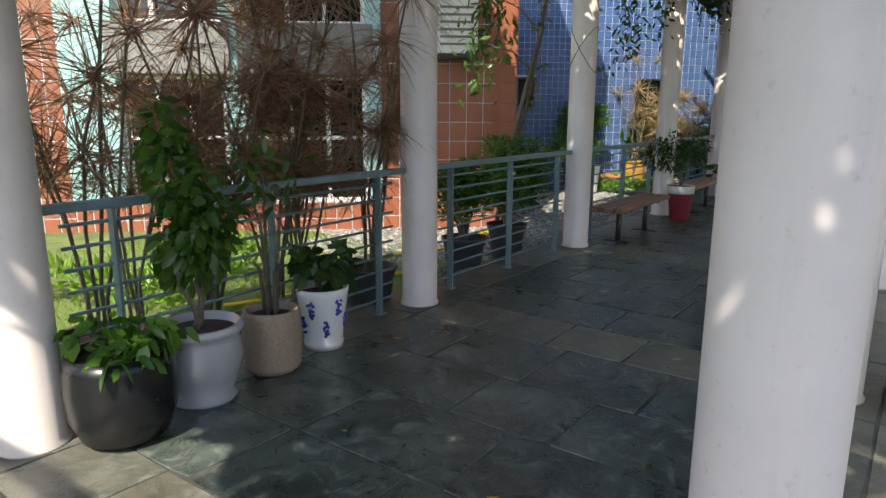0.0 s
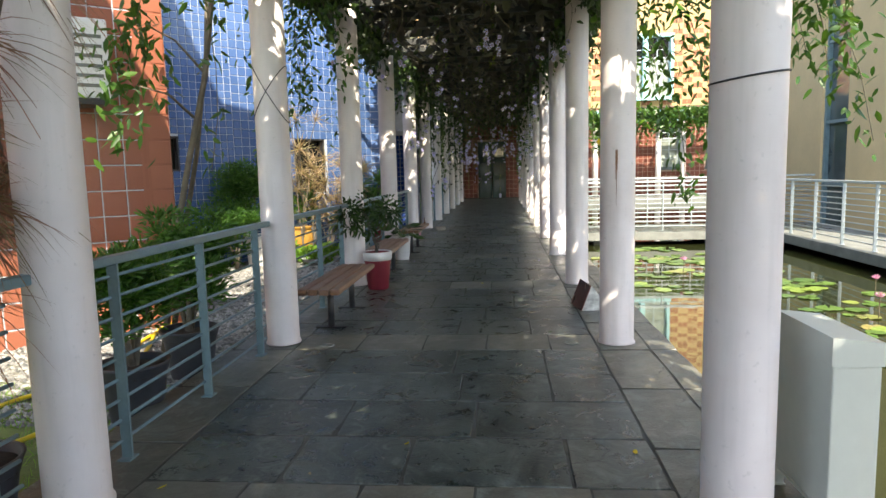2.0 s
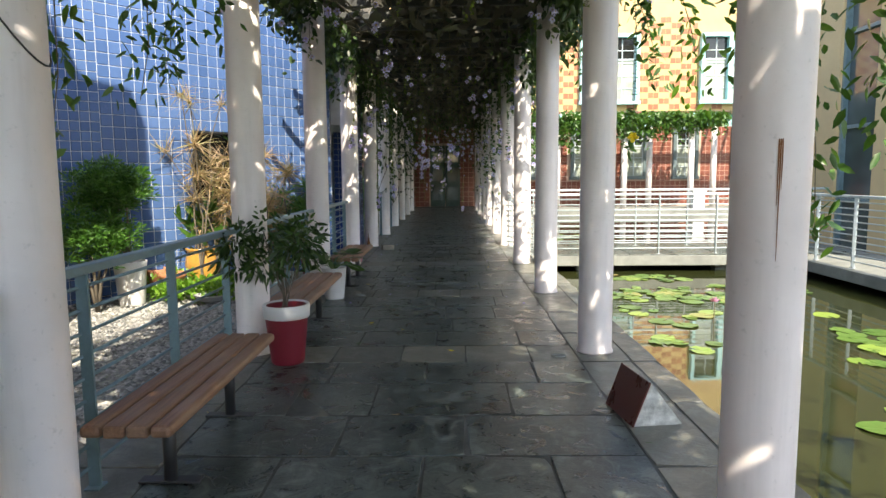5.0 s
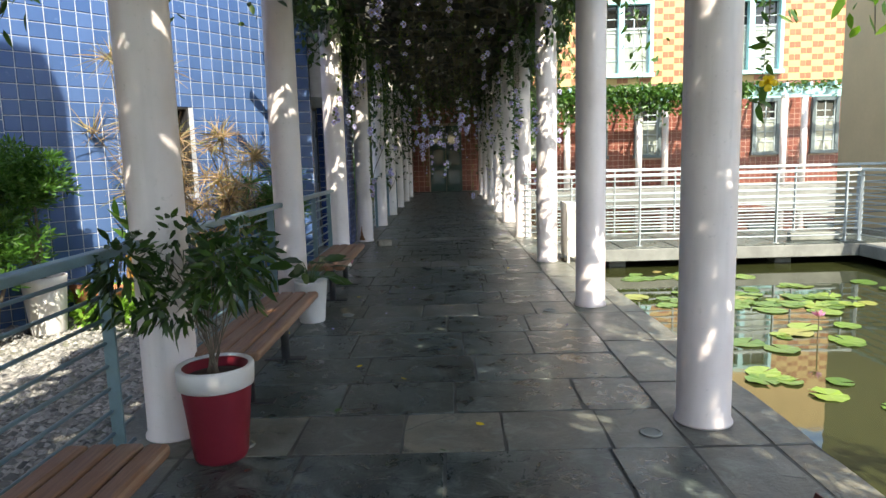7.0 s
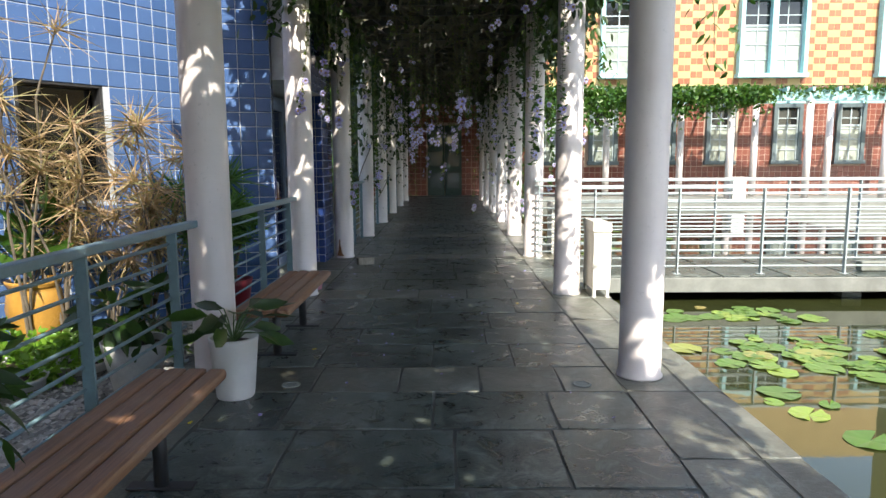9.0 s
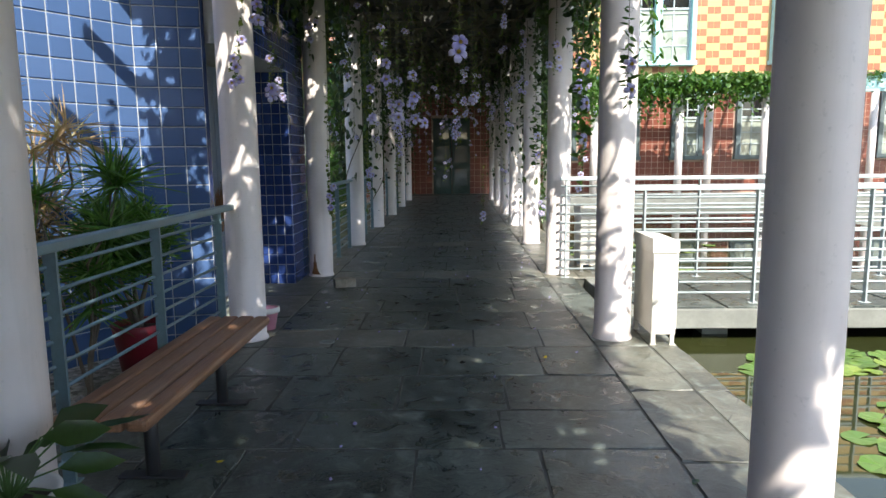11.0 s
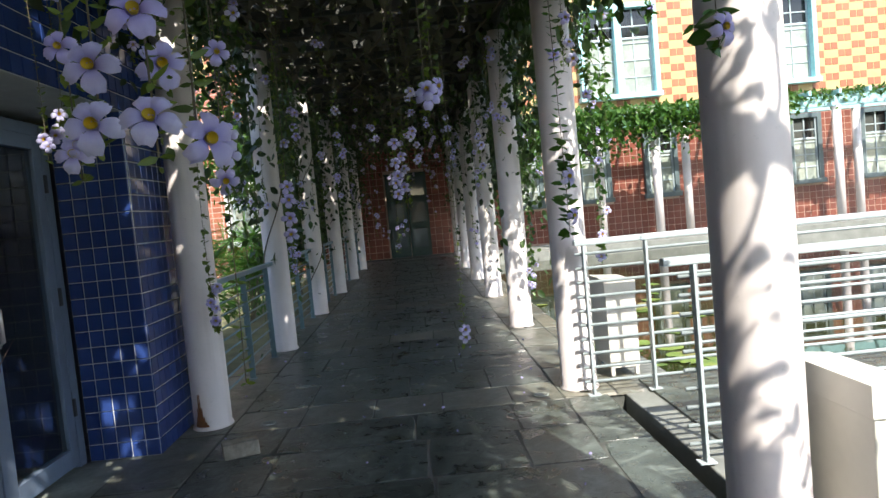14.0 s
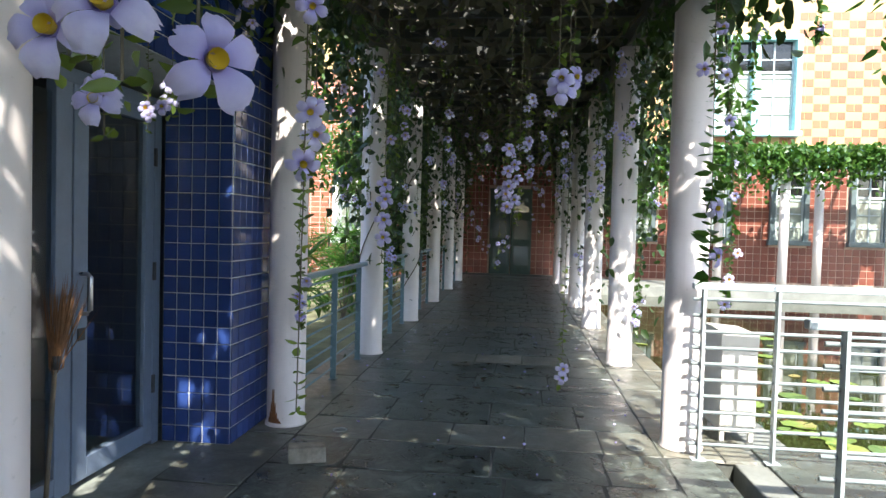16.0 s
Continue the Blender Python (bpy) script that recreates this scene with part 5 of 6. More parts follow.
def petal_mat():
    """Pale lilac lobes, deeper violet towards the throat."""
    n = Nodes("petal", 0.6)
    tc = n.add("ShaderNodeTexCoord")
    ln = n.add("ShaderNodeVectorMath", operation="LENGTH")
    n.link(tc.outputs["Object"], ln.inputs[0])
    mul = n.add("ShaderNodeMath", operation="MULTIPLY")
    n.link(ln.outputs["Value"], mul.inputs[0])
    mul.inputs[1].default_value = 20.0
    base = n.ramp(mul.outputs[0], (0.16, (0.30, 0.26, 0.62)), (0.36, (0.52, 0.49, 0.80)), (0.8, (0.66, 0.64, 0.86)))
    oi = n.add("ShaderNodeObjectInfo")
    col = n.mix(1.0, base, n.ramp(oi.outputs["Random"], (0.0, (0.92, 0.88, 1.0)), (1.0, (1.06, 1.08, 1.0))), "MULTIPLY")
    col = n.mix(n.ramp(n.noise(n.coords((1, 1, 1)), 160, 3), (0.45, grey(0)), (0.8, grey(0.25))), col, (0.45, 0.40, 0.74))
    n.colour(col)
    tr = n.add("ShaderNodeBsdfTranslucent")
    n.link(col, tr.inputs["Color"])
    mx = n.add("ShaderNodeMixShader")
    mx.inputs[0].default_value = 0.45
    n.link(n.b.outputs[0], mx.inputs[1])
    n.link(tr.outputs[0], mx.inputs[2])
    n.link(mx.outputs[0], n.t.nodes["Material Output"].inputs[0])
    return n.m


M_PETAL = petal_mat()
M_THROAT = simple("yellow_throat", (0.55, 0.40, 0.03), 0.6)
FLOWER = petal_flower()
DEFAULT_L = "hanging vine strand with small leaves and lilac trumpet flowers"


def strand(x, y, z1, z0, nfl, flowers_at=None, leafy=0.5, fsize=1.0, face=None, leaf=0.045, mat=None, thick=0.0022, label=DEFAULT_L, sway=0.0):
    """A strand hanging from z1 to z0, with leaves and flowers towards its end."""
    s = thing("hanging_vine", label, "vine", pose(x, y, 0), "hanging vines")
    L = z1 - z0
    bm = bmesh.new()
    ph, am = rng.uniform(0, 6), sway or rng.uniform(0.01, 0.05)
    at = lambda f: Vector((am * math.sin(ph + f * 5), am * math.cos(ph * 2 + f * 4), z1 - L * f))
    tube(bm, [(at(0).x, at(0).y, TOP + 0.2)] + [at(i / 12) for i in range(13)], thick, thick * 0.6, 4)
    part("stem", bm, M_STEM, s)
    fl = list(flowers_at) if flowers_at else [float(q) for q in 1.0 - 0.32 / max(L, 0.4) * rng.random(nfl) ** 1.3 - 0.02]
    m = int(L / 0.03)
    f = np.repeat(np.linspace(0.1, 1.0, m), 2)
    P = np.array([at(q)[:] for q in f])
    side = np.tile(np.array([[1.0, 0, 0], [-1.0, 0, 0]]), (m, 1)) + rng.normal(size=P.shape) * 0.5
    tagged(leaves_part("flower_spike", P, side + np.array([0, 0, -0.25]), rng.uniform(0.7, 1.5, len(P)) * np.where(f > 0.8, 0.019, 0.011) * (2.2 if mat and leafy < 1 else 1.5 if leafy >= 1.5 else 1.0), 0.42, mat or G_OLIVE, s, droop=-0.2), kind="stuff")
    near_f = np.array([q for q in fl for _ in range(4)] + list(rng.uniform(0.86, 1.0, 6)))
    wide_f = rng.uniform(0, 1, int(L * 34 * leafy) if leafy >= 1 else int(L * 5))
    f = np.clip(np.concatenate([near_f + rng.normal(size=len(near_f)) * 0.02, wide_f]), 0, 1)
    P = np.array([at(q)[:] for q in f]) + rng.normal(size=(len(f), 3)) * 0.008
    D = rng.normal(size=P.shape) + np.array([0, 0, -0.35])
    leaves_part("foliage", P, D, rng.uniform(0.5, 1.2, len(f)) * leaf, 0.8, mat or G_OLIVE, s, droop=0.15)
    for k in range(nfl):
        p = at(fl[k])
        a = rng.uniform(0, math.tau)
        o = new("flower", FLOWER)
        o.parent = s
        d = Vector(face) if face else Vector((math.cos(a), math.sin(a) - 0.5, -0.1))
        d = (d + Vector(rng.normal(size=3)) * (0.08 if sway else 0.25)).normalized()
        off = d * rng.uniform(0.02, 0.03 if sway else 0.09)
        o.matrix_basis = Matrix.Translation(p + off + Vector((rng.normal(), rng.normal(), 0)) * (0.004 if sway else 0.02)) @ d.to_track_quat("Z", "Y").to_matrix().to_4x4() @ Matrix.Rotation(rng.normal() * 0.35, 4, "Z") @ Matrix.Scale(fsize * rng.uniform(0.75, 1.0), 4)
    return s


# strands near the end of the walk
BIG_L = "long vine strand with a cluster of large lilac flowers"


def near_strand(x, y, z0, zs, fsize, face, leafy=0.5, label=DEFAULT_L, leaf=0.026, mat=None, z1=3.5):
    """A strand whose flowers hang at the given heights."""
    return strand(x, y, z1, z0, len(zs), [(z1 - z) / (z1 - z0) for z in zs], leafy, fsize, face, leaf, mat, 0.0022, label, 0.006)


near_strand(-1.61, 13.86, 1.58, (1.612, 1.725), 0.86, (0.2, -1, 0.3), 0.5, BIG_L, 0.014)
near_strand(-1.572, 13.88, 1.58, (1.60,), 0.85, (0.8, -0.6, -0.1), 0.5, BIG_L, 0.014)
near_strand(-1.70, 13.93, 1.61, (1.63, 1.70), 0.95, (0.1, -1, 0.1), 0.5, BIG_L, 0.016)
near_strand(-1.63, 13.98, 1.68, (1.71, 1.86), 0.9, (0.6, -1, 0.0), 0.5, BIG_L, 0.018)
near_strand(-1.77, 14.02, 1.80, (1.84, 1.93), 0.9, (0.2, -1, 0.1), 0.5, BIG_L)
near_strand(-1.88, 14.25, 1.60, (1.64, 1.66, 1.82), 0.75, (0.2, -1, 0.0), 0.6)
near_strand(-1.78, 14.72, 1.12, (1.72, 1.62, 1.92), 0.9, (0.5, -0.8, -0.2), 0.7)
near_strand(-1.83, 14.95, 1.66, (1.76, 1.70), 0.95, (0.5, -1, 0.0), 0.6)
near_strand(-1.28, 14.95, 1.77, (1.80, 1.82), 0.9, (0.1, -1, 0.1))
near_strand(-1.25, 14.97, 1.81, (1.84,), 0.85, (0.8, -0.6, 0.0))
near_strand(-1.37, 12.98, 1.80, (1.82, 1.86), 0.95, (0.2, -1, 0.1))
near_strand(-1.40, 16.0, 1.55, (1.58, 1.63, 1.66, 1.72, 1.80), 0.7, (0.2, -1, 0.0), 0.9)
near_strand(-1.36, 16.05, 1.52, (1.61, 1.69, 1.75), 0.65, (-0.4, -1, 0.0), 0.9)
near_strand(-1.14, 16.36, 0.82, (0.86, 0.90), 0.8, (0.2, -1, 0.0), 0.6)
near_strand(-1.88, 16.0, 1.35, (1.60, 1.52, 1.45, 1.66), 0.85, (0.3, -1, 0.0), 0.9)
near_strand(-0.80, 13.47, 1.42, (1.49, 1.66, 1.83), 1.0, (0.9, -0.7, 0.0), 0.9, leaf=0.05, mat=G_MID)
near_strand(-0.57, 13.5, 1.66, (1.72, 1.84), 1.0, (0.5, -1, 0.0), 0.9, leaf=0.05, mat=G_MID)
near_strand(-0.76, 15.6, 1.36, (1.43, 1.58), 0.95, (0.8, -0.8, 0.0), 0.9, leaf=0.05, mat=G_MID)
near_strand(-0.62, 14.6, 1.80, (1.84, 2.0), 0.95, (0.6, -1, 0.0), 0.9, leaf=0.05, mat=G_MID)
near_strand(-2.40, 14.0, 1.72, (1.76, 1.80), 0.9, (0.3, -1, 0.0), 0.7)
near_strand(-2.87, 16.0, 1.86, (1.92, 1.95), 0.85, (0.4, -1, 0.0), 0.7)
strand(0.10, 16.0, 3.5, 1.6, 4, [0.6, 0.75, 0.9, 0.97], 1.6, 1.0, (0.2, -1, 0), 0.05, G_MID, 0.004)
strand(0.02, 18.05, 3.5, 1.0, 5, [0.5, 0.7, 0.85, 0.92, 0.98], 1.5, 1.0, (0.2, -1, 0), 0.05, G_MID, 0.004)
strand(-0.02, 20.9, 3.5, 0.4, 9, None, 2.2, 1.0, (0, -1, 0), 0.06, G_MID, 0.004)
strand(-2.95, 15.2, 3.5, 1.95, 5, [0.80, 0.88, 0.97, 0.99, 0.92], 1.0, 1.0, (0.3, -1, 0))
strand(-2.85, 17.95, 3.5, 0.75, 7, None, 1.3, 1.0, (0.3, -1, 0), 0.05)
strand(-2.8, 20.75, 3.5, 0.9, 8, None, 1.6, 1.0, (0.3, -1, 0), 0.055)
strand(-3.0, 16.4, 3.4, 2.0, 4, None, 0.8, 1.0, (0.3, -1, 0))
# others, thicker towards the far end
for k in range(95):
    y = 9.0 + 25 * rng.random() ** 1.1
    x = rng.uniform(-2.95, -0.25)
    low = 2.9 - min(1.4, (y - 8) * 0.12) * rng.random() - (1.0 if (y > 20 and rng.random() < 0.25) else 0)
    if y < 17 and -1.95 < x < -0.95:
        low = max(low, 2.35)
    strand(x, y, 3.5, max(low, 0.8), int(rng.integers(1, 5)), None, 0.6, 0.9, (0.2, -1, 0), 0.036)
for k in range(16):
    strand(rng.uniform(-2.3, -0.5), 16.6 + 8 * rng.random(), 3.5, rng.uniform(1.5, 2.6), int(rng.integers(2, 5)), None, 0.45, 0.85, (0.2, -1, 0), 0.04)
for k in range(40):
    y = 9.5 + 24 * rng.random()
    if not 11 < y < 17.5:
        strand(0.25 + 0.2 * rng.random(), y, 3.5, rng.uniform(1.6, 3.0), int(rng.integers(1, 4)), None, 2.2, 1.0, None, 0.06, G_MID)
    if not 10.4 < y < 14.6:
        strand(-3.35 - 0.2 * rng.random(), y, 3.5, rng.uniform(1.6, 3.0) if y > 18 else rng.uniform(2.5, 3.2), int(rng.integers(1, 4)), None, 2.0, 1.0, None, 0.06, G_MID)

# leafy branches of a yellow-flowered climber over the pond side and by the railing side
def branch(x, y, z, dx, dy, dz, n, leaf, label, mat=G_MID, yellow=0):
    b = thing("climber_branch", label, "vine", None, "climber branches")
    bm = bmesh.new()
    pts = [Vector((x + dx * f + 0.06 * math.sin(f * 9), y + dy * f + 0.05 * math.cos(f * 7), z + dz * f * f)) for f in np.linspace(0, 1, 10)]
    tube(bm, pts, 0.007, 0.003, 5)
    part("stem", bm, M_STEM, b)
    P, D = [], []
    for _ in range(n):
        f = rng.random() ** 0.7 * 9
        i = min(int(f), 8)
        p = pts[i].lerp(pts[i + 1], f - i)
        P.append(np.array(p[:]) + rng.normal(size=3) * 0.075)
        D.append(rng.normal(size=3) * np.array([1, 1, 0.5]) + np.array([0, 0, -0.7]))
    leaves_part("foliage", P, D, rng.uniform(0.7, 1.25, n) * leaf, 0.46, mat, b, droop=0.2)
    for _ in range(yellow):
        o = new("flower", YELLOW)
        o.parent = b
        o.matrix_basis = Matrix.Translation(pts[int(rng.integers(6, 10))]) @ Matrix.Rotation(1.4, 4, "X") @ Matrix.Scale(0.8, 4)


YELLOW = FLOWER.copy()
YELLOW.materials.clear()
YELLOW.materials.append(leaf_mat("yellow_petal", (0.75, 0.55, 0.02), (0.8, 0.6, 0.03), (0.85, 0.65, 0.05), 0.5, 0.3))
YELLOW.materials.append(M_THROAT)
BR = "leafy climber branch with pointed green leaves hanging from the pergola edge"
for x, y, z, dx, dy, dz, n, yl in ((0.1, 5.6, 3.5, 0.9, 0.3, -1.5, 90, 0), (0.15, 6.4, 3.5, 1.0, 0.2, -1.2, 90, 0), (0.1, 7.3, 3.5, 0.75, 0.4, -1.9, 110, 0), (0.1, 7.8, 3.4, 0.6, 0.3, -2.3, 100, 0), (0.0, 6.2, 3.5, 0.6, 0.5, -1.0, 80, 0),
                                  (0.1, 8.6, 3.5, 0.5, 0.2, -1.5, 80, 0), (0.2, 5.0, 3.5, 1.4, 0.3, -0.9, 90, 0), (0.2, 7.0, 3.5, 1.5, 0.2, -0.9, 100, 0), (0.1, 9.6, 3.5, 0.5, 0.1, -1.5, 50, 1), (0.1, 10.6, 3.5, 0.5, 0.2, -1.2, 60, 0), (0.0, 6.85, 3.5, 0.15, -0.2, -0.9, 50, 1),
                                  (0.3, 5.8, 3.5, 1.7, 0.4, -1.3, 110, 0), (0.3, 6.6, 3.5, 1.9, 0.3, -0.9, 110, 0), (0.2, 7.6, 3.5, 1.2, 0.3, -1.3, 110, 0), (0.3, 4.6, 3.5, 1.0, 0.4, -1.1, 90, 0), (0.2, 6.0, 3.5, 1.2, 0.1, -1.9, 70, 0), (-3.1, 7.6, 3.5, -0.5, 0.3, -1.9, 80, 0), (-3.1, 8.6, 3.5, -0.4, 0.2, -1.5, 80, 0), (-3.2, 6.6, 3.4, -0.2, -0.3, -1.9, 30, 0), (-3.1, 9.3, 3.5, -0.6, 0.3, -1.3, 80, 0), (-3.1, 10.4, 3.5, -0.4, 0.2, -1.6, 40, 0), (-3.1, 5.4, 3.5, -0.5, 0.3, -1.0, 60, 0), (-3.0, 8.0, 3.5, 0.2, 0.4, -1.1, 60, 0),
                                  (0.1, 13.2, 3.5, 0.4, 0.1, -1.3, 50, 0), (0.1, 16.9, 3.5, 0.5, 0.2, -1.2, 60, 0), (0.1, 19.3, 3.5, 0.5, 0.2, -1.4, 70, 0)):
    branch(x, y, z + 0.15, dx, dy, dz - 0.15, int(n * 2.4), 0.09, BR, G_MID if yl == 0 else G_BRIGHT, yl)

ys = strand(0.10, 9.78, 3.5, 1.68, 0, None, 0.55, 1.0, None, 0.11, G_MID, 0.003, "long climber strand with a single yellow trumpet flower")
for dz, dx in ((1.78, 0.0),):
    o = new("flower", YELLOW)
    o.parent = ys
    o.matrix_basis = Matrix.Translation((dx, -0.05, dz)) @ Vector((-0.5, -1, 0)).to_track_quat("Z", "Y").to_matrix().to_4x4()

# dark weathering streak on a column
bm = bmesh.new()
for k in range(3):
    a = radians(-106 + k * 2.5)
    r = RAD + 0.003
    h = (0.22, 0.42, 0.16)[k]
    bm.faces.new([bm.verts.new((XR + r * math.cos(a + s), COLS[4] + r * math.sin(a + s), z)) for s, z in ((-0.008, 1.58 - h), (0.008, 1.58 - h), (0.022, 1.52), (0.018, 1.6), (-0.018, 1.6))])
tagged(part("rust_stain", bm, bpy.data.materials["rust"]), "dark weathering streak on the white column", "stain", kind="structure")

# vine on the far pergola
fv = thing("far_vine", "green vine draped over the far pergola beam", "vine", kind="stuff")
n = 9000
x = 1.0 + 9.5 * rng.random(n) ** 1.15
P = np.column_stack([x, 33.2 + rng.normal(size=n) * 0.35, 4.1 - np.abs(rng.normal(size=n)) * 0.5 * np.clip(1.5 - x / 12, 0.35, 1.4)])
leaves_part("foliage", P, rng.normal(size=P.shape) + np.array([0, 0, -0.5]), rng.uniform(0.12, 0.22, n), 0.65, G_MID, fv)
n = 1200
P = np.column_stack([rng.uniform(10, 20, n), 33.3 + rng.normal(size=n) * 0.2, 4.1 - np.abs(rng.normal(size=n)) * 0.18])
leaves_part("foliage", P, rng.normal(size=P.shape), rng.uniform(0.1, 0.18, n), 0.65, G_MID, fv)

twiner(XL, COLS[9], RAD + 0.012, 1.6, 3.4, 0.5, "dark woody vine stem winding round the column")
twiner(XL, COLS[10], RAD + 0.012, 2.2, 3.4, 2.0, "dark woody vine stem winding round the column")
for cx, cy, zz, sl in ((XR, COLS[3], 1.79, 0.02), (XL, COLS[4], 2.15, 0.22), (XL, COLS[4], 2.15, -0.25)):
    wr = thing("wire_tie", "thin grey wire tied round the column", "wire")
    bm = bmesh.new()
    tube(bm, [(cx + (RAD + 0.004) * math.cos(i * math.tau / 24), cy + (RAD + 0.004) * math.sin(i * math.tau / 24), zz + sl * math.sin(i * math.tau / 24 + 1.5)) for i in range(25)], 0.004, seg=5)
    part("wire", bm, M_STEEL, wr)

# ---- pond plants ----
def pad_mesh(r, seed):
    g = np.random.default_rng(seed)
    bm = bmesh.new()
    c = bm.verts.new((0, 0, -0.004))
    rim = [bm.verts.new((r * (1 + 0.05 * g.normal()) * math.cos(a), r * (1 + 0.05 * g.normal()) * math.sin(a), 0.004 * g.normal() + 0.003)) for a in np.linspace(0.16, math.tau - 0.16, 16)]
    low = [bm.verts.new((v.co.x * 0.99, v.co.y * 0.99, v.co.z - 0.004)) for v in rim]
    for a, b, d, e in zip(rim, rim[1:], low, low[1:]):
        bm.faces.new((c, a, b))
        bm.faces.new((a, d, e, b))
    return mesh_of("lily_pad", bm, G_PADS)


def pad_mat():
    n = Nodes("lily_pad", 0.35)
    oi = n.add("ShaderNodeObjectInfo")
    v = n.coords(rnd=True)
    col = n.ramp(oi.outputs["Random"], (0.0, (0.055, 0.12, 0.018)), (0.45, (0.095, 0.175, 0.028)), (0.85, (0.18, 0.26, 0.042)), (1.0, (0.22, 0.17, 0.06)))
    n.colour(n.mix(n.ramp(n.noise(v, 14, 4), (0.5, grey(0)), (0.8, grey(0.5))), col, (0.10, 0.10, 0.03)))
    n.bump(n.noise(v, 20, 3), 0.2, 0.005)
    return n.m


G_PADS = pad_mat()
pads = [pad_mesh(r, i) for i, r in enumerate((0.07, 0.10, 0.13, 0.155))]
first = None
count = 0
WAT = -0.316
for cx, cy, sx, sy, m in ((1.75, 15.6, 0.42, 0.2, 30), (1.8, 14.0, 0.4, 0.3, 42), (2.7, 13.8, 0.35, 0.25, 18), (1.95, 8.5, 0.3, 0.25, 12), (3.2, 10.9, 0.4, 0.35, 16), (1.35, 12.7, 0.22, 0.3, 7), (1.0, 6.7, 0.3, 0.3, 7), (2.3, 8.4, 0.4, 0.4, 12), (3.4, 9.5, 0.6, 0.7, 18), (2.6, 7.4, 0.5, 0.4, 12), (1.1, 10.9, 0.2, 0.3, 7), (2.4, 12.1, 0.4, 0.4, 10), (3.5, 14.2, 0.5, 0.5, 12), (1.2, 20, 0.5, 0.7, 20), (2.0, 22.5, 0.8, 1.5, 30)):
    for _ in range(m):
        x, y = cx + rng.normal() * sx, cy + rng.normal() * sy
        if not 0.45 < x < 4.6 or 16.1 < y < 18.7:
            continue
        o = new("lily_pad", pads[int(rng.integers(0, 4))])
        tagged(o, "round notched lily pad floating on the pond", "lily pad", "lily pads")
        o.matrix_basis = pose(x, y, WAT + 0.0006 * (count % 12), rng.normal() * 1.5, rng.normal() * 1.5, rng.uniform(0, 360))
        count += 1


def water_lily(x, y, h, mat, label):
    w = thing("water_lily", label, "flower", pose(x, y, WAT - 0.05))
    bm = bmesh.new()
    tube(bm, [(0, 0, 0), (0.01, 0.01, h)], 0.006, seg=5)
    part("stem", bm, M_STEM, w)
    k = np.arange(14)
    a = k * 2.4
    e = 0.5 + 0.06 * k
    D = np.column_stack([np.cos(a) * np.cos(e), np.sin(a) * np.cos(e), np.sin(e)])
    leaves_part("petals", np.tile([0, 0, h], (14, 1)) + D * 0.008, D, 0.065, 0.4, mat, w)


M_LOTUS = leaf_mat("lily_petal", (0.55, 0.18, 0.42), (0.65, 0.28, 0.52), (0.75, 0.45, 0.65), 0.5, 0.3)
for x, y in ((1.8, 12.16), (3.1, 9.0), (3.7, 10.2), (2.0, 10.9)):
    water_lily(x, y, 0.30, M_LOTUS, "pink water lily bloom above the pads")

# ---- garden beyond the entrance ----
def garden_tree(x, y, h, crown, n, label):
    t = thing("tree", label, "tree", pose(x, y, SOIL))
    bm = bmesh.new()
    tube(bm, [(0, 0, 0), (0.05, 0.03, h * 0.35), (-0.05, 0.1, h * 0.7), (0.05, 0, h)], 0.11, 0.05, 8)
    for k in range(7):
        a = k * 0.9
        tube(bm, [(0, 0.05, h * (0.5 + 0.06 * k)), (math.cos(a) * crown * 0.4, math.sin(a) * crown * 0.4, h * (0.6 + 0.06 * k)), (math.cos(a) * crown * 0.85, math.sin(a) * crown * 0.85, h * (0.68 + 0.06 * k))], 0.035, 0.012, 6)
    part("trunk", bm, M_BARK, t)
    P, D = [], []
    for _ in range(n // 80):
        c = sphere_dirs(1)[0] * crown * rng.uniform(0.4, 1.0) + np.array([0, 0, h])
        c[2] = h + (c[2] - h) * 0.7
        P.append(c + rng.normal(size=(80, 3)) * 0.28)
        D.append(rng.normal(size=(80, 3)) + np.array([0, 0, -0.4]))
    leaves_part("crown", np.concatenate(P), np.concatenate(D), rng.uniform(0.1, 0.2, len(P) * 80), 0.5, G_MID, t)


garden_tree(-6.5, 23.5, 3.6, 1.9, 4800, "leafy garden tree behind the railing")
garden_tree(-8.5, 27.5, 4.5, 2.4, 5600, "leafy garden tree behind the railing")
garden_tree(-5.2, 30.5, 3.4, 1.6, 4000, "leafy garden tree behind the railing")
for x, y in ((-4.4, 20.0), (-4.6, 22.0), (-4.3, 24.5), (-4.8, 26.5), (-4.2, 28.4), (-5.4, 20.8)):
    dracaena(x, y, SOIL, 6, 1.5, 0.5, G_FERN, "green palm-like garden plant with arching leaves", 0.7, 22, 0.03)
    shrub("garden_shrub", "loose green shrub behind the railing", x - 0.3, y + 0.9, SOIL, 420, 0.6, 0.5, 0.5, 0.12, 0.4, G_MID, 6, 0.5, 0.01, cat="shrub")
house = thing("wall_garden", "red brick garden building with white windows", "wall", kind="structure")
bm = bmesh.new()
slab_wall(bm, (-16, 33.0), (-4.4, 33.0), -0.3, 6, 0.4)
part("backing", bm, simple("brick_grout", (0.5, 0.4, 0.34), 0.9), house)
tiled(house, (-16, 33.0), (-4.4, 33.0), 0, 6, 0.30, 0.02, M_ORANGE, pz=0.16, name="brick")
for i, x in enumerate((-12.4, -9.6, -6.9)):
    casement("window_%d" % (i + 20), x, x + 1.7, 1.0, 2.9, 32.985, M_WHITE, "white framed garden building window")

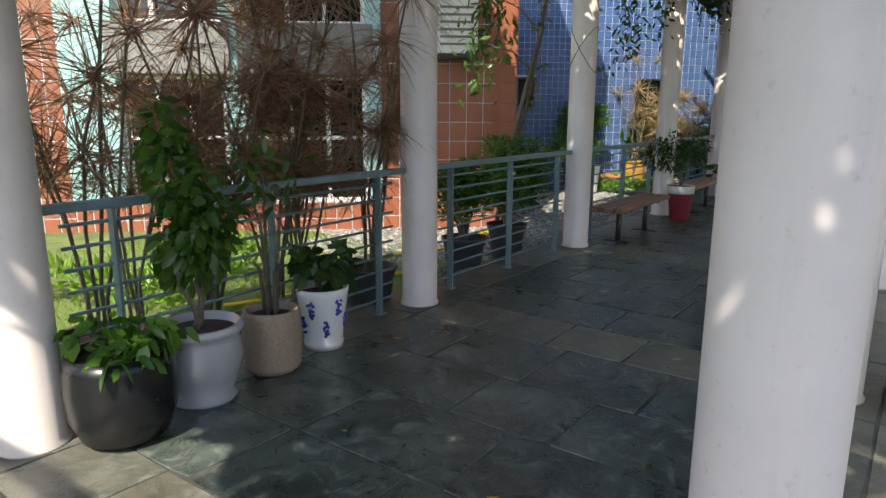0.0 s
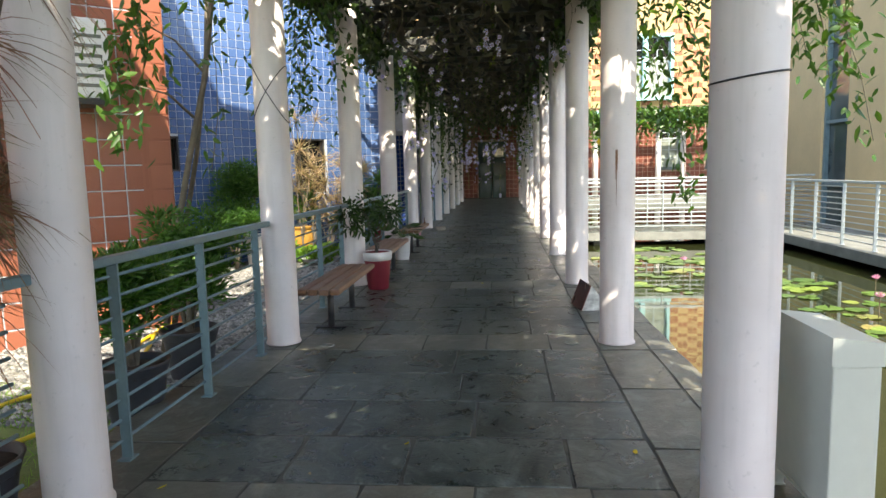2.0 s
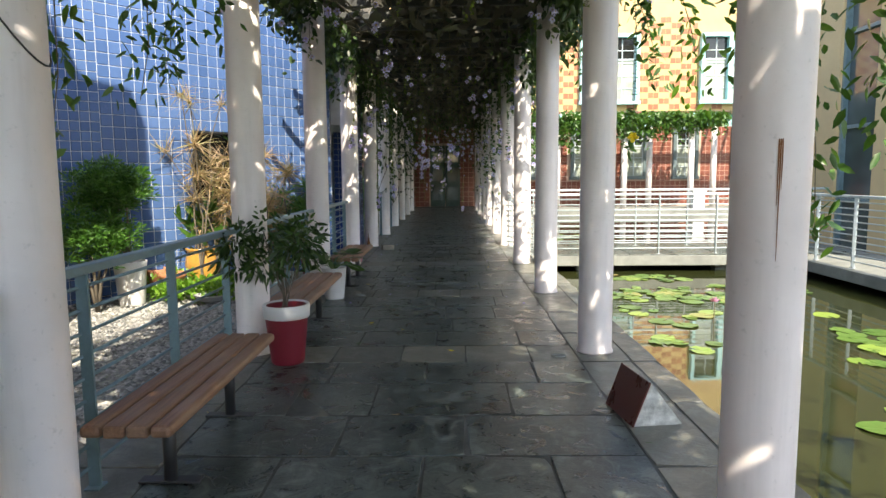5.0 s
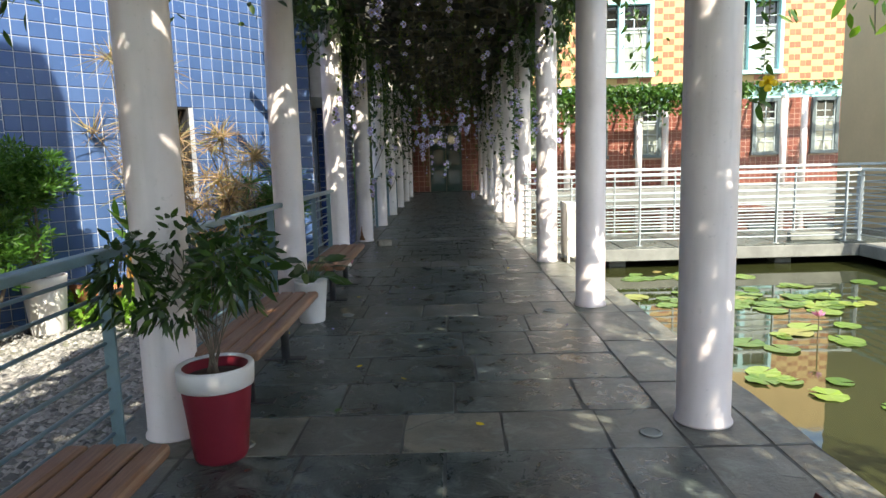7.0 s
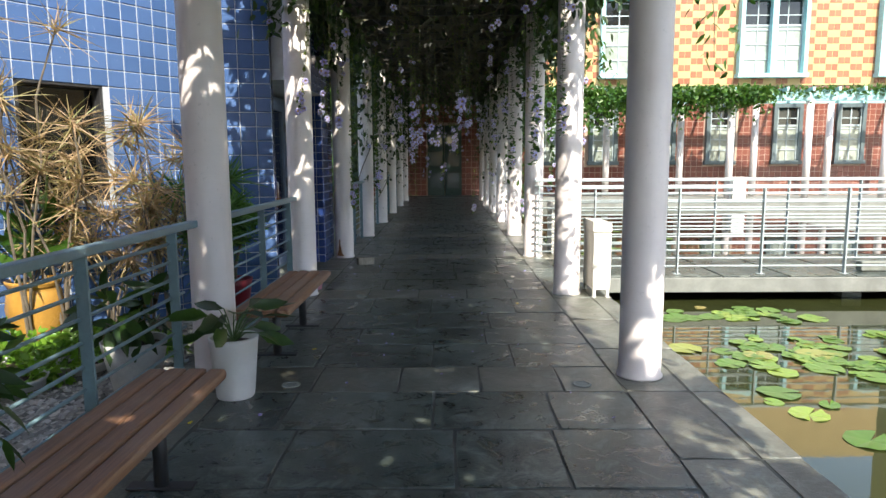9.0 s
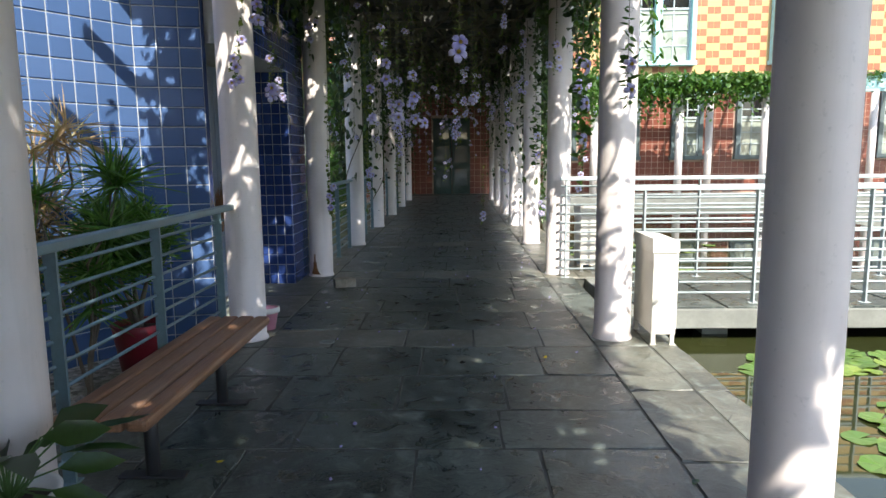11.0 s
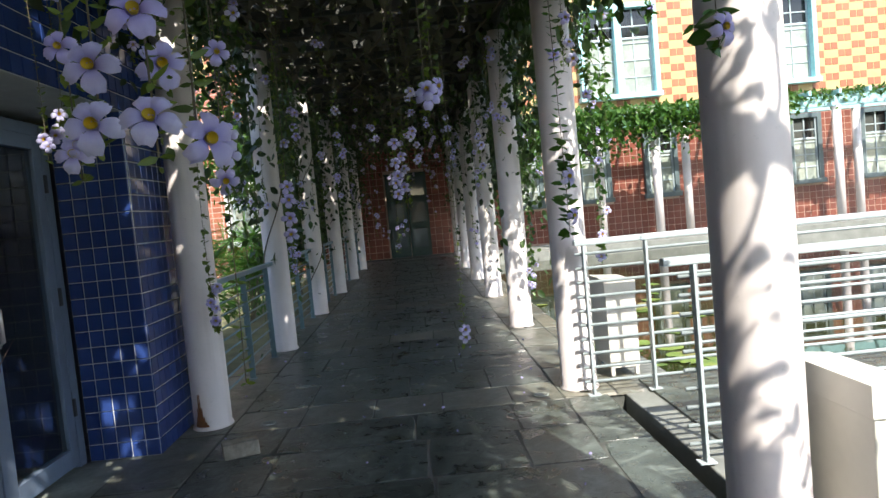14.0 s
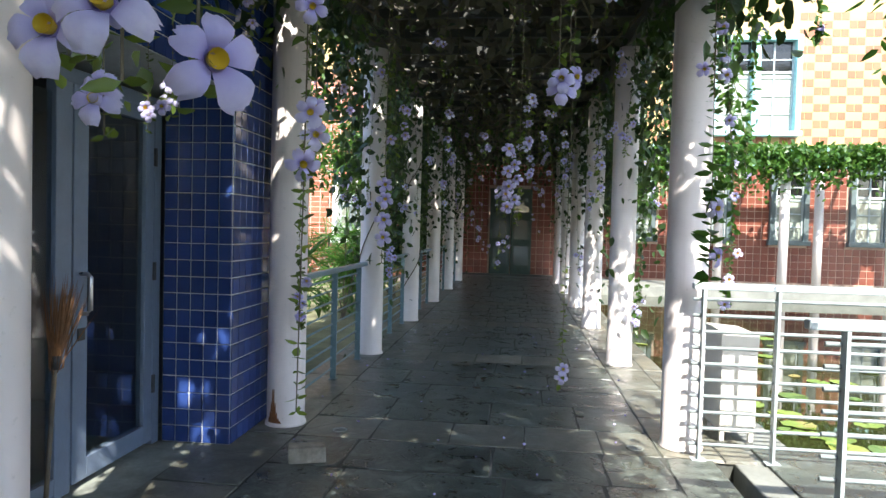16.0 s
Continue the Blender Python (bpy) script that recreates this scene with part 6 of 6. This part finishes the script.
# fallen petals and leaves on the slate
PET = leaf_mesh("fallen_petal", [(0, 0, 0)], [(1, 0.2, 0.03)], 0.028, 0.8, M_PETAL, fold=0.1)
LEA = [leaf_mesh("fallen_leaf", [(0, 0, 0)], [(1, 0.2, 0.03)], 0.055, 0.5, m, fold=0.15) for m in (YELLOW.materials[0], G_DARK, G_STRAW)]
for k in range(150):
    y = 11.5 + 13 * rng.random() ** 0.9 if k < 110 else rng.uniform(1.2, 16)
    x = rng.uniform(-3.0, -0.2)
    o = new("fallen_petal" if k < 110 else "fallen_leaf", PET if k < 110 else LEA[k % 3])
    tagged(o, "pale fallen petal on the slate floor" if k < 110 else "small fallen leaf on the slate floor", "petal" if k < 110 else "leaf", "floor litter")
    o.matrix_basis = pose(x, y, 0.006, 0, 0, rng.uniform(0, 360)) @ Matrix.Scale(rng.uniform(0.6, 1.2), 4)

# ---- slate floor, stone by stone ----
floor = thing("floor", "dark green-grey slate walkway with paler cross bands", "floor", kind="structure")
bm = bmesh.new()
box(bm, -3.42, -6, -1.3, -0.02, END_Y, -0.005)
box(bm, -0.02, -6, -1.3, 0.26, 16.06, -0.005)
box(bm, -0.02, 17.97, -1.3, 0.26, END_Y, -0.005)
part("floor_base", bm, M_JOINT, floor)
SLABS = {}


def slab(x0, y0, x1, y1, mat):
    g = 0.0022
    w, l = round(x1 - x0 - 2 * g, 2), round(y1 - y0 - 2 * g, 2)
    key = (w, l, mat.name)
    if key not in SLABS:
        bm = bmesh.new()
        lo = [bm.verts.new((sx * w / 2, sy * l / 2, -0.02)) for sx, sy in ((-1, -1), (1, -1), (1, 1), (-1, 1))]
        hi, b = [], 0.004
        ring = ((-1, -1), (-0.5, -1), (0.1, -1), (0.6, -1), (1, -1), (1, -0.4), (1, 0.1), (1, 0.55), (1, 1), (0.6, 1), (0, 1), (-0.5, 1), (-1, 1), (-1, 0.5), (-1, 0), (-1, -0.6))
        for sx, sy in ring:
            chip = abs(rng.normal()) * (0.011 if abs(sx * sy) == 1 else 0.0045)
            hi.append(bm.verts.new((sx * (w / 2 - b - chip), sy * (l / 2 - b - chip), rng.normal() * 0.0005)))
        bm.faces.new(hi)
        for i in range(4):
            bm.faces.new([lo[i], lo[(i + 1) % 4]] + [hi[(4 * i + j) % 16] for j in (4, 3, 2, 1, 0)])
        SLABS[key] = mesh_of("slab", bm, mat)
    o = new("slab", SLABS[key])
    o.parent = floor
    o.matrix_basis = pose((x0 + x1) / 2, (y0 + y1) / 2, rng.normal() * 0.0012, rng.normal() * 0.12, rng.normal() * 0.12)


def row(x0, x1, y0, y1, cuts, mat):
    xs = [x0] + [x0 + (x1 - x0) * c + rng.uniform(-0.12, 0.12) * (mat is M_SLATE) for c in cuts] + [x1]
    for a, b in zip(xs, xs[1:]):
        slab(a, y0, b, y1, mat)


CUTS = [(0.22, 0.52, 0.79), (0.3, 0.66), (0.18, 0.42, 0.72), (0.26, 0.5, 0.8), (0.34, 0.6), (0.2, 0.55, 0.78)]
for k, yc in enumerate(COLS):
    near = 0 < yc < 24
    row(-2.88, -0.35, yc - 0.26, yc + 0.24, (0.21, 0.43, 0.64, 0.85) if near else (0.5,), M_SLATE_BAND)
    ya, yb = yc + 0.24, min(yc + STEP - 0.26, END_Y)
    if yb > ya:
        nr = 4 if near else 2
        cy = [ya] + [ya + (yb - ya) * (r + rng.uniform(-0.15, 0.15)) / nr for r in range(1, nr)] + [yb]
        for r in range(nr):
            row(-2.88, -0.35, cy[r], cy[r + 1], CUTS[(k * 3 + r) % 6] if near else (0.33, 0.66), M_SLATE)
    for j in range(3 if near else 1):
        nn = 3 if near else 1
        y0, y1 = yc - 0.26 + STEP * j / nn, yc - 0.26 + STEP * (j + 1) / nn
        if y1 > END_Y:
            break
        bridge = 16.0 < y0 < 17.9
        slab(-0.35, y0, -0.02 if bridge else 0.06, y1, M_SLATE if bridge else M_SLATE_BAND)
        if not bridge:
            slab(0.06, y0, 0.27, y1, M_SLATE_BAND)
        slab(-3.42, y0, -2.88, y1, M_SLATE_BAND)
